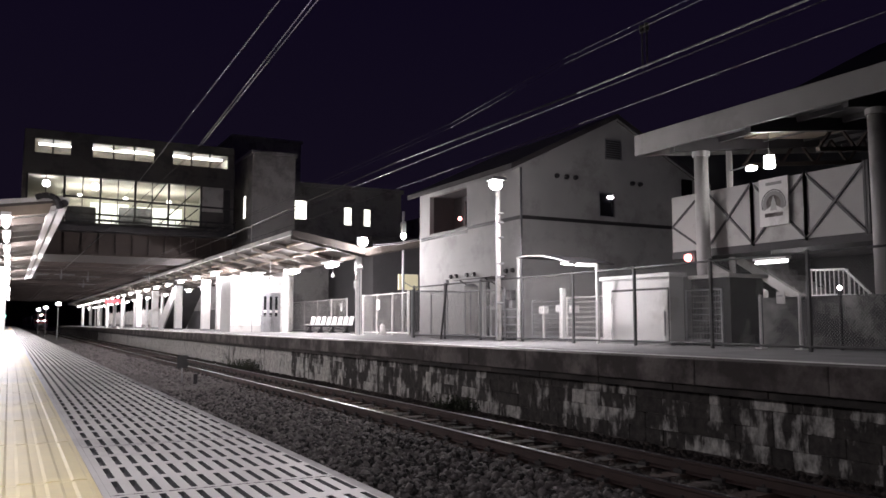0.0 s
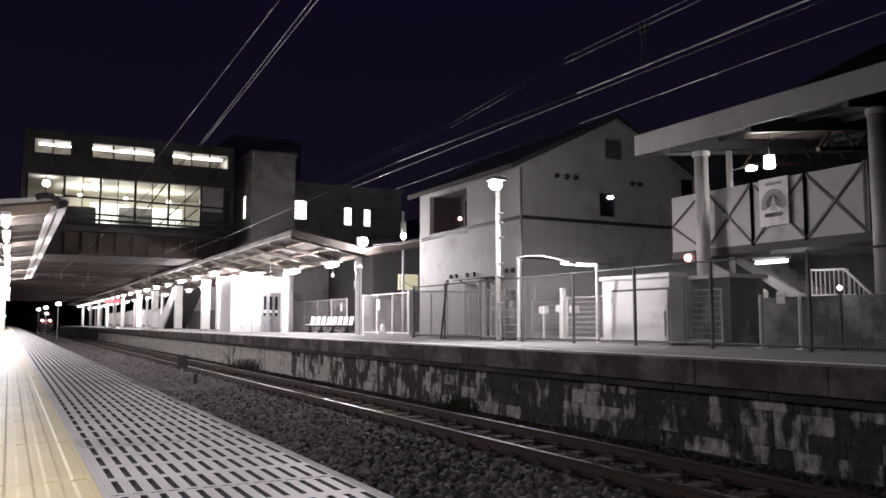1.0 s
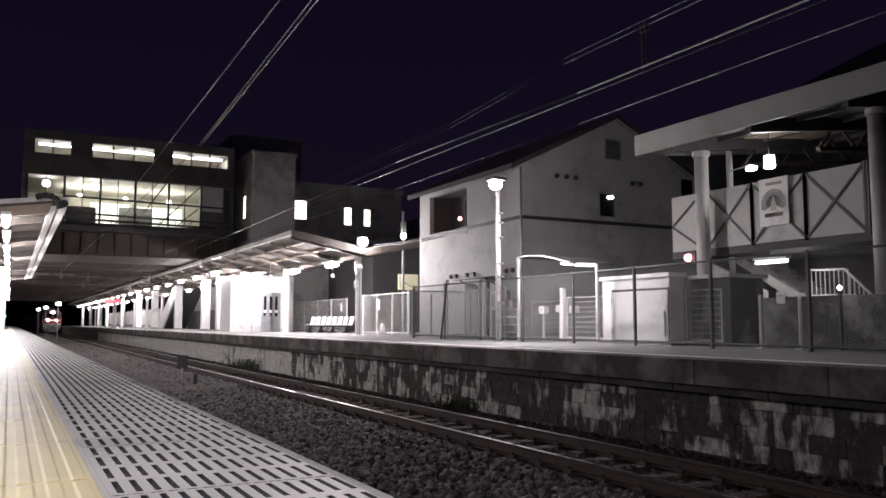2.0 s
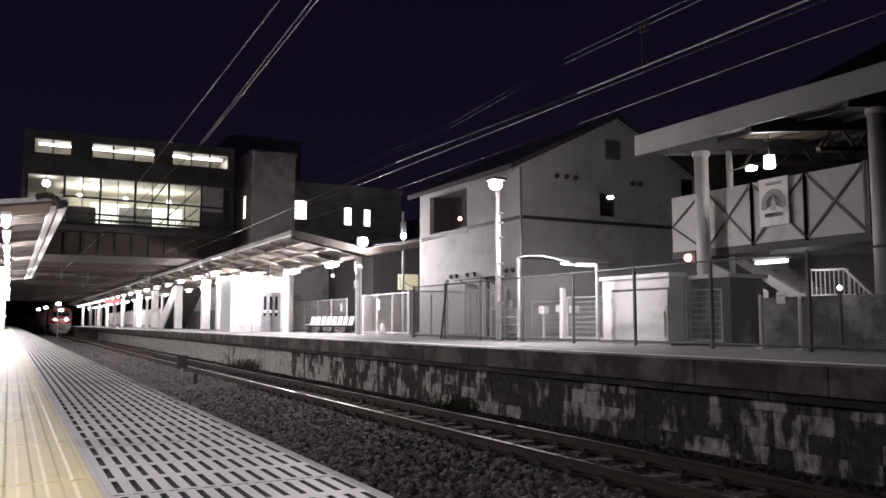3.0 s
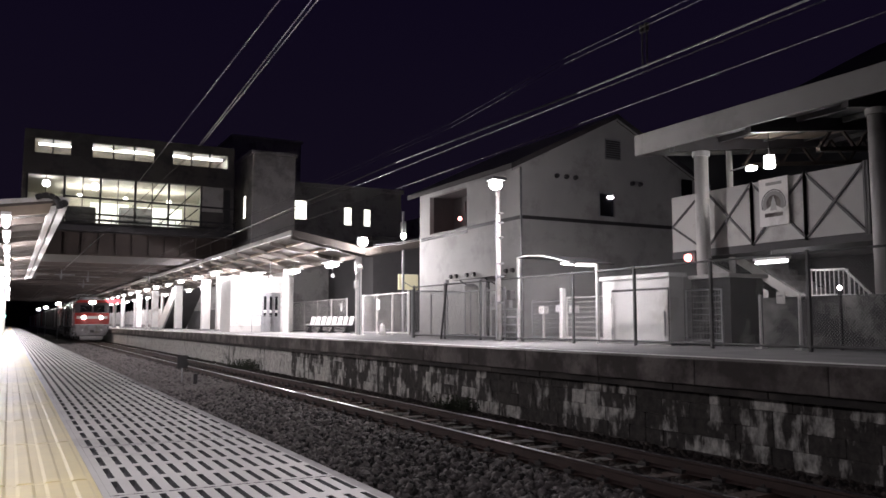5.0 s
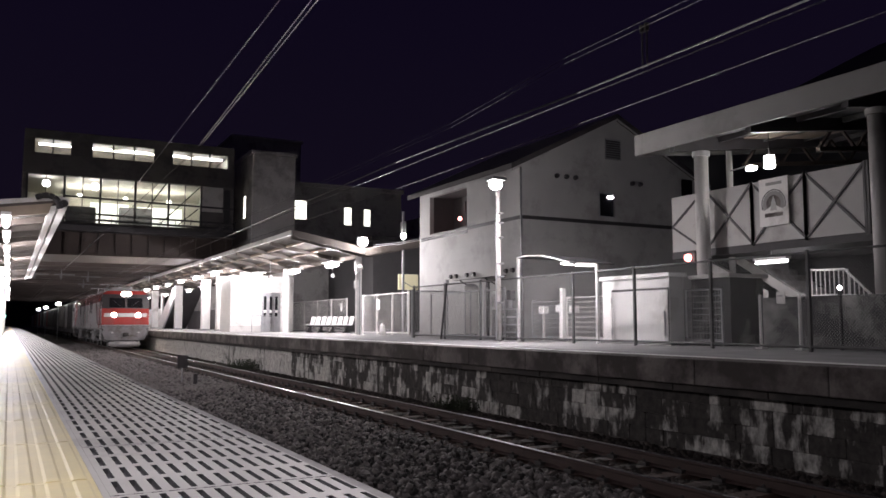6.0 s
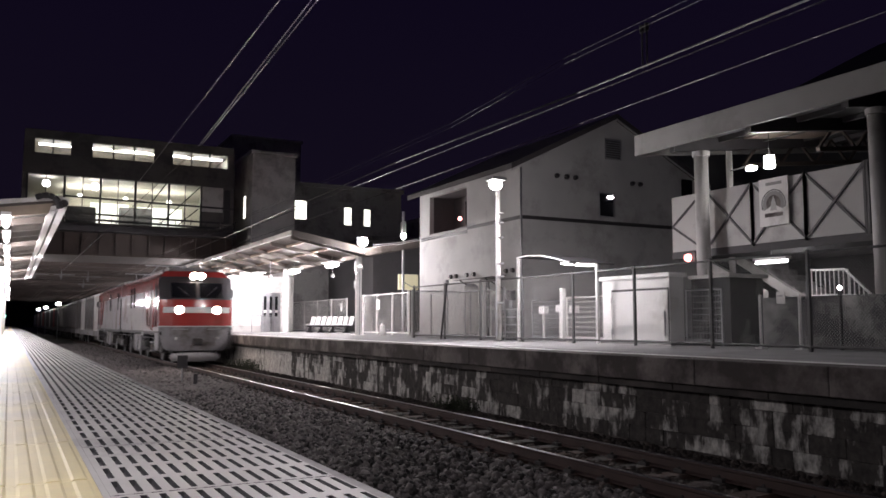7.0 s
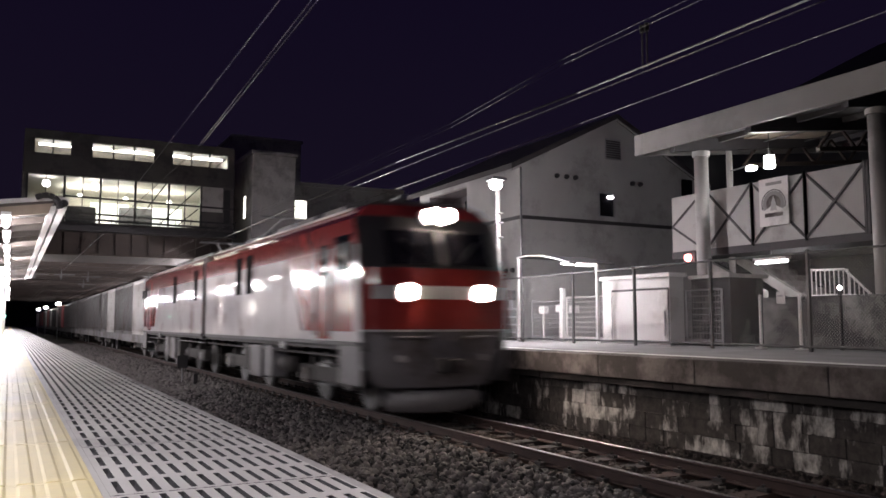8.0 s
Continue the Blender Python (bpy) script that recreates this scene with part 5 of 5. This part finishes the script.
# ---- wires ----
def wire(run, z, r, label):
    """A taut wire at one height, through points (x, y) placed to fit the camera's view."""
    w = thing("overhead_wire", label, "wire", group="overhead wires")
    for (xa, ya), (xb, yb) in zip(run, run[1:]):
        part("strand", Mesh().rod((xa, ya, z), (xb, yb, z), r, n=6), WIRE, w, smooth=True)
    return w


# Radii are set by how bright each wire shows from the camera.
wire([(2.04, -10), (2.63, 20.6), (2.68, 180)], 3.90, 0.0045, "thin overhead contact wire above the near track")
wire([(1.86, -10), (3.12, 15.6), (2.95, 60), (3.0, 180)], 3.90, 0.005, "overhead feeder wire above the near track")
wire([(1.80, -10), (3.16, 16.2), (3.0, 60), (3.05, 180)], 3.97, 0.005, "overhead feeder wire above the near track")
wire([(7.32, -10), (7.34, 9.5), (7.15, 15.5), (7.45, 32), (7.3, 180)], 3.90, 0.013, "overhead wire glinting above the far track")
wire([(7.50, -10), (7.52, 19), (7.4, 60), (7.4, 180)], 3.90, 0.007, "overhead wire glinting above the far track")
wire([(8.0, -10), (8.52, 11), (8.6, 18.7), (8.5, 180)], 3.90, 0.006, "thin overhead wire beside the far platform")
wire([(6.20, -10), (6.21, 8.3), (6.56, 12), (6.5, 60), (6.47, 180)], 3.90, 0.003, "overhead contact wire above the far track")
wire([(6.20, -10), (6.21, 8.3), (6.56, 12), (6.5, 60), (6.47, 180)], 3.83, 0.003, "overhead contact wire above the far track")

hg = thing("wire_hanger", "dark twin rod hanger with insulators above the wire", "hanger", (7.40, 8.1, 3.90))
for dy in (-0.045, 0.045):
    part("rod", Mesh().rod((0, dy, 0), (0, dy, 0.56), 0.012, n=8), DARK, hg)
    part("insulator", Mesh().rod((0, dy, 0.5), (0, dy, 0.6), 0.035, n=10), DARK, hg)
for x, y, z in ((4.75, 100, 2.62), (4.6, 130, 2.7), (4.2, 150, 2.74)):
    lp = thing("track_lamp_post", "slim lamp post with a white lamp between the tracks", "lamp post", (x, y, -1.28), "track lamps")
    part("pole", Mesh().rod((0, 0, 0), (0, 0, z + 1.2), 0.06, n=10), GREY, lp)
    part("lamp", Mesh().ball((0, -0.1, z + 1.28), 0.22, 2, (1.2, 0.8, 0.8)), BULB, lp, "white glowing lamp", True)

# ---- lineside markers ----
mk = thing("track_marker", "dark square lineside marker board on a thin post", "sign", (4.64, 25.3, -1.3))
part("plate", Mesh().box(-0.15, 0.15, -0.015, 0.015, 0.44, 0.82, 0.006), DARK, mk)
part("post", Mesh().rod((0, 0.03, 0), (0, 0.03, 0.8), 0.02), GREY, mk)
mk = thing("track_marker", "short dark stump beside the track", "post", (4.75, 23.9, -1.3))
part("stump", Mesh().box(-0.055, 0.055, -0.05, 0.05, 0, 0.34, 0.012), DARK, mk)


def weeds(at, n, spread, h, seed):
    rng = random.Random(seed)
    m = Mesh()
    for i in range(n):
        b = Vector((rng.gauss(0, spread), rng.gauss(0, spread * 1.4), 0))
        t = b + Vector((rng.gauss(0, 0.08), rng.gauss(0, 0.08), rng.uniform(0.3, 1) * h))
        for k in range(3):
            c = b.lerp(t, rng.uniform(0.3, 1))
            d = Vector((rng.gauss(0, 1), rng.gauss(0, 1), rng.gauss(0, 0.6))).normalized() * 0.06
            e = d.orthogonal().normalized() * 0.02
            m.quad([c - e * 0.3, c + d * 0.5 - e, c + d, c + d * 0.5 + e])
        m.bar(b, t, 0.006, 0.006)
    ob = setting("weeds", m, LEAF, "low green weeds at the foot of the platform wall", "weeds", False, "stuff")
    ob.matrix_basis = pose(*at)


weeds((7.95, 30.5, -1.28), 260, 0.35, 0.45, 1)
weeds((8.05, 14.5, -1.28), 120, 0.25, 0.3, 2)


# ---- train ----
def front_y(z):
    """How far back the cab front lies at a height above the rail."""
    return 0.0 if z < 2.45 else (z - 2.45) * 0.42


def half_width(z):
    return 1.40 if z < 3.35 else 1.40 - (z - 3.35) * 1.1


def front_line(z, bulge=0.30):
    w = half_width(z)
    return [(x, front_y(z) + bulge * abs(x / w) ** 3.2, z) for x in (w * (k / 6 - 1) for k in range(13))]


def band(zs, out=0.0):
    m = Mesh()
    for a, b in zip(zs, zs[1:]):
        p, q = front_line(a), front_line(b)
        for i in range(12):
            m.quad([(x, y - out, z) for x, y, z in (p[i], p[i + 1], q[i + 1], q[i])])
    return m


def sides(zs, y1, out=0.0):
    m = Mesh()
    for s in (-1, 1):
        for a, b in zip(zs, zs[1:]):
            m.quad([(s * (half_width(z) + out), y, z) for y, z in ((front_y(a) + 0.3, a), (y1, a), (y1, b), (front_y(b) + 0.3, b))])
    return m


def bogie(parent, y):
    b = part("bogie", Mesh().box(-1.05, -0.85, y - 1.7, y + 1.7, 0.45, 0.75, 0.02).box(0.85, 1.05, y - 1.7, y + 1.7, 0.45, 0.75, 0.02).box(-0.85, 0.85, y - 0.2, y + 0.2, 0.5, 0.8), UNDER, parent, "grimy dark bogie frame")
    for dy in (-1.2, 1.2):
        for s in (-1, 1):
            part("wheel", Mesh().rod((s * 0.50, y + dy, 0.5), (s * 0.62, y + dy, 0.5), 0.5, n=24), UNDER, b, smooth=False)
            part("spring", Mesh().rod((s * 0.98, y + dy * 0.62, 0.42), (s * 0.98, y + dy * 0.62, 0.92), 0.1, n=12), UNDER, b)
            part("tyre", Mesh().rod((s * 0.625, y + dy, 0.5), (s * 0.64, y + dy, 0.5), 0.5, 0.46, n=24), GREY, b, "worn bright wheel rim")
            part("axle_box", Mesh().box(s * 0.95 - 0.14, s * 0.95 + 0.14, y + dy - 0.16, y + dy + 0.16, 0.38, 0.68, 0.03), SKIRT, b)
    return b


def loco_unit(parent, y_off, flip, slots):
    m = pose(0, y_off, 0, 0, 0, 180 if flip else 0)
    u = part("unit", Mesh().box(-1.36, 1.36, 0.32, 12.2, 1.12, 1.26), UNDER, parent, "half unit of the locomotive")
    u.matrix_basis = m
    L = 12.25
    part("lower_side", sides([1.26, 2.9], L), SILVER, u, "pale grey glossy body side")
    part("upper_side", sides([2.9, 3.35, 3.62], L), RED, u, "red upper body side")
    part("roof", Mesh().prism([(-1.10, 3.62), (1.10, 3.62), (0.8, 3.74), (-0.8, 3.74)], "y", 0.85, L), SKIRT, u, "grey roof")
    part("end_wall", Mesh().box(-1.38, 1.38, L - 0.04, L, 1.26, 3.55), SKIRT, u)
    part("nose", band([1.46, 1.7, 1.95, 2.22, 2.5]), RED, u, "red cab nose")
    part("cab_top", band([3.40, 3.5, 3.62]), RED, u)
    part("windscreen_surround", band([2.5, 2.8, 3.22, 3.40]), DARK, u)
    nb = Mesh()
    xs = [-1.26 + 0.21 * k for k in range(13)]
    for a, b in zip(xs, xs[1:]):
        nb.quad([(x, 0.30 * abs(x / 1.4) ** 3.2 - 0.008, z) for x, z in ((a, 1.98), (b, 1.98), (b, 2.2), (a, 2.2))])
    part("nose_band", nb, BOXWHITE, u, "white band between the headlamps")
    ws = Mesh()
    for s in (-1, 1):
        xs = [s * (0.06 + 0.23 * k) for k in range(5)]
        for a, b in zip(xs, xs[1:]):
            ws.quad([(x, front_y(z) + 0.30 * abs(x / half_width(z)) ** 3.2 - 0.012, z) for x, z in ((a, 2.56), (b, 2.56), (b, 3.16), (a, 3.16))])
    part("windscreen", ws, WINDOWGLASS, u, "dark raked windscreen")
    sk = Mesh()
    rows = [(0.52, 1.06), (0.62, 1.2), (0.9, 1.31), (1.2, 1.37), (1.455, 1.39)]
    for (za, wa), (zb, wb) in zip(rows, rows[1:]):
        for k in range(12):
            p, q = k / 6 - 1, (k + 1) / 6 - 1
            sk.quad([(w * t, 0.05 + 0.32 * abs(t) ** 3.2, z) for w, t, z in ((wa, p, za), (wa, q, za), (wb, q, zb), (wb, p, zb))])
    part("front_skirt", sk, SKIRT, u, "grey tapered front skirt", True)
    part("skirt_edge", band([1.44, 1.475], 0.012), BOXWHITE, u, "thin pale line under the red nose")
    sc = Mesh()
    for (za, wa, oa), (zb, wb, ob) in zip([(0.10, 0.80, 0.12), (0.22, 0.95, 0.0), (0.40, 0.92, -0.04)], [(0.22, 0.95, 0.0), (0.40, 0.92, -0.04), (0.46, 0.80, 0.10)]):
        for k in range(12):
            p, q = k / 6 - 1, (k + 1) / 6 - 1
            sc.quad([(w * t, o + 0.42 * t * t, z) for w, t, z, o in ((wa, p, za, oa), (wa, q, za, oa), (wb, q, zb, ob), (wb, p, zb, ob))])
    part("rail_guard", sc, SCOOP, u, "pale rounded rail guard scoop", True)
    part("guard_bracket", Mesh().box(-0.8, 0.8, 0.3, 0.6, 0.2, 0.6), UNDER, u)
    part("coupler", Mesh().box(-0.16, 0.16, -0.28, 0.3, 0.76, 1.0, 0.03), UNDER, u)
    for s in (-1, 1):
        part("side_skirt", Mesh().box(s * 1.38 - 0.02, s * 1.38 + 0.02, 0.32, 1.3, 0.55, 1.26, 0.015), SKIRT, u)
        part("tank", Mesh().box(s * 1.15 - 0.18, s * 1.15 + 0.18, 6.5, 7.5, 0.35, 1.08, 0.03), SKIRT, u)
        part("equipment_box", Mesh().box(s * 1.15 - 0.18, s * 1.15 + 0.18, 5.6, 6.2, 0.4, 1.1, 0.03), SKIRT, u)
        dr = part("cab_door", Mesh().box(s * 1.408 - 0.006, s * 1.408 + 0.006, 1.75, 2.4, 1.3, 3.2), RED, u)
        part("door_window", Mesh().box(s * 1.418 - 0.004, s * 1.418 + 0.004, 1.88, 2.27, 2.45, 3.0), WINDOWGLASS, dr)
        part("handrail", Mesh().rod((s * 1.45, 1.68, 1.35), (s * 1.45, 1.68, 2.9), 0.018, n=8), GREY, u)
        part("handrail", Mesh().rod((s * 1.45, 2.47, 1.35), (s * 1.45, 2.47, 2.9), 0.018, n=8), GREY, u)
        part("cab_side_window", Mesh().box(s * 1.408 - 0.004, s * 1.408 + 0.004, 0.75, 1.5, 2.5, 3.1), WINDOWGLASS, u)
        for y in slots:
            part("louvre_window", Mesh().box(s * 1.408 - 0.004, s * 1.408 + 0.004, y, y + 0.55, 2.28, 3.2), VOID, u, "dark engine room window")
        part("red_flank", Mesh().prism([(0.62, 1.44), (3.3, 1.44), (4.2, 2.895), (0.62, 2.895)], "x", s * 1.4015 - 0.003, s * 1.4015 + 0.003), RED, u, "red slanted flank panel")
        for sz in (0.45, 0.8):
            part("lower_step", Mesh().box(s * 1.3 - 0.1, s * 1.3 + 0.1, 1.8, 2.35, sz, sz + 0.05), GREY, u)
        part("marker_lamp", Mesh().rod((s * 0.78, 0.0, 1.0), (s * 0.78, 0.15, 1.0), 0.055, n=12), BOXWHITE, u)
        part("front_handrail", Mesh().rod((s * 0.95, -0.04, 1.35), (s * 0.35, -0.06, 1.35), 0.018, n=8), GREY, u)
        # Gutter rod in the pale body colour paints the highlight along the roof edge.
        part("roof_gutter_glint", Mesh().rod((s * 1.17, 1.3, 3.6), (s * 1.17, L, 3.6), 0.03, n=8), SILVER, u, "roof edge gutter in pale grey for its bright highlight")
        part("sill", Mesh().box(s * 1.41 - 0.015, s * 1.41 + 0.015, 0.4, L, 1.2, 1.27), DARK, u)
        part("equipment_box", Mesh().box(s * 1.12 - 0.16, s * 1.12 + 0.16, 7.75, 8.2, 0.45, 1.1, 0.02), UNDER, u)
        part("air_tank", Mesh().rod((s * 1.1, 4.6, 0.72), (s * 1.1, 5.45, 0.72), 0.17, n=16), UNDER, u, smooth=True)
        part("brake_pipe", Mesh().rod((s * 1.28, 1.4, 1.0), (s * 1.28, L, 1.0), 0.025, n=6), UNDER, u)
        part("jack_pad", Mesh().box(s * 1.36 - 0.04, s * 1.36 + 0.04, 4.45, 4.75, 1.05, 1.2), GREY, u)
    bogie(u, 2.9)
    bogie(u, 9.4)
    part("pantograph_base", Mesh().box(-0.7, 0.7, 8.4, 10.4, 3.78, 3.88), DARK, u)
    part("pantograph_arm", Mesh().rod((-0.4, 10.2, 3.9), (-0.2, 8.6, 4.35), 0.03).rod((0.4, 10.2, 3.9), (0.2, 8.6, 4.35), 0.03).rod((-0.8, 8.7, 4.35), (0.8, 8.7, 4.35), 0.03), GREY, u)
    for x in (-0.6, 0.6):
        for y in (8.5, 10.3):
            part("roof_insulator", Mesh().rod((x, y, 3.72), (x, y, 3.8), 0.06, n=10), BOXWHITE, u)
        part("horn", Mesh().rod((x * 0.6, 1.35, 3.82), (x * 0.6, 1.0, 3.82), 0.03, 0.07, 12), GREY, u)
    part("roof_cable", Mesh().rod((0.3, 2.0, 3.99), (0.3, 11.8, 3.99), 0.025, n=6), UNDER, u)
    for s in (-1, 1):
        part("wiper", Mesh().bar((s * 0.25, front_y(2.58) - 0.01, 2.55), (s * 0.75, front_y(3.0) - 0.0, 3.0), 0.02, 0.02), DARK, u)
        part("mirror", Mesh().box(s * 1.47 - 0.05, s * 1.47 + 0.05, 0.62, 0.68, 2.6, 2.95, 0.01), DARK, u)
    for y in (3.2, 5.0, 6.6):
        part("roof_box", Mesh().box(-0.6, 0.6, y, y + 1.2, 3.74, 3.95, 0.03), SKIRT, u)
    return u


def headlamps(u):
    for s in (-1, 1):
        h = part("headlamp", Mesh().rod((s * 0.71, -0.03, 2.09), (s * 0.71, 0.08, 2.09), 0.17, n=20), GREY, u)
        part("lens", Mesh().rod((s * 0.71, -0.05, 2.09), (s * 0.71, -0.031, 2.09), 0.13, 0.14, 20), HEAD, h, "blazing white headlamp")
        h = part("roof_headlamp", Mesh().rod((s * 0.14, 0.24, 3.42), (s * 0.14, 0.5, 3.42), 0.15, n=20), GREY, u)
        part("lens", Mesh().rod((s * 0.14, 0.21, 3.42), (s * 0.14, 0.238, 3.42), 0.12, 0.13, 20), HEAD, h, "blazing white headlamp")


loco = thing("electric_locomotive", "red and grey twin unit electric freight locomotive with lit headlamps", "locomotive")
headlamps(loco_unit(loco, 0.0, False, (7.1, 8.1)))
loco_unit(loco, 25.0, True, (7.4, 11.0))
part("gangway", Mesh().box(-0.9, 0.9, 12.2, 12.8, 1.3, 3.4), UNDER, loco, "dark gangway between the two units")

wagons, boxes = [], []


def wagon():
    w = thing("freight_wagon", "grey flat container wagon on bogies", "wagon", group="freight wagons")
    part("deck", Mesh().box(-1.25, 1.25, 0.3, 19.5, 0.85, 1.0).box(-0.3, 0.3, 0.3, 19.5, 0.5, 0.85).box(-1.25, -1.15, 0.3, 19.5, 0.7, 1.05).box(1.15, 1.25, 0.3, 19.5, 0.7, 1.05), SKIRT, w)
    bogie(w, 3.0)
    bogie(w, 16.8)
    part("coupler", Mesh().box(-0.12, 0.12, -0.25, 0.3, 0.7, 0.92).box(-0.12, 0.12, 19.5, 19.95, 0.7, 0.92), UNDER, w)
    return w


def container(mat, label):
    c = thing("freight_container", label, "container", group="freight containers")
    part("body", Mesh().box(-1.2, 1.2, 0, 3.65, 0.0, 2.5, 0.02), mat, c)
    for s in (-1, 1):
        for k in range(12):
            y = 0.2 + 0.29 * k
            part("rib", Mesh().box(s * 1.222 - 0.022, s * 1.222 + 0.022, y, y + 0.08, 0.15, 2.35), mat, c)
    for y in (-0.02, 3.6):
        for a in (-1.23, 1.13):
            part("corner_frame", Mesh().box(a, a + 0.1, y, y + 0.07, 0, 2.52), mat, c)
    return c


first = wagon()
kinds = [container(BOXWHITE, "white ribbed freight container"), container(BLUEC, "maroon ribbed freight container"), container(BOXGREY, "grey ribbed freight container")]
order = random.Random(11)
used = set()
for i in range(8):
    w = first if i == 0 else copy_thing(first, pose(0, 0, 0))
    wagons.append((w, 25.5 + 20.2 * i))
    for k in range(5):
        j = (0, 2, 2, 0, 2)[k] if i == 0 else order.choice((0, 2, 2, 2, 2, 1))
        c = kinds[j] if j not in used else copy_thing(kinds[j], pose(0, 0, 0))
        used.add(j)
        boxes.append((c, 25.5 + 20.2 * i + 0.5 + 3.82 * k))

# ---- pieces of the far platform wall ----
wall_blocks()

FRONT = [(0.0, 206.0), (1.5, 166.0), (3.0, 127.5), (3.5, 114.8), (4.5, 90.0), (6.0, 54.4), (6.5, 43.2), (7.0, 32.4), (7.5, 22.1), (8.0, 12.05)]


def motions():
    """The train runs in along the far track and slows a little."""
    walk(loco, [(t, pose(6.47, y, RAIL)) for t, y in FRONT])
    for w, d in wagons:
        walk(w, [(t, pose(6.47, y + d, RAIL)) for t, y in FRONT])
    for c, d in boxes:
        walk(c, [(t, pose(6.47, y + d, RAIL + 1.05)) for t, y in FRONT])


motions()
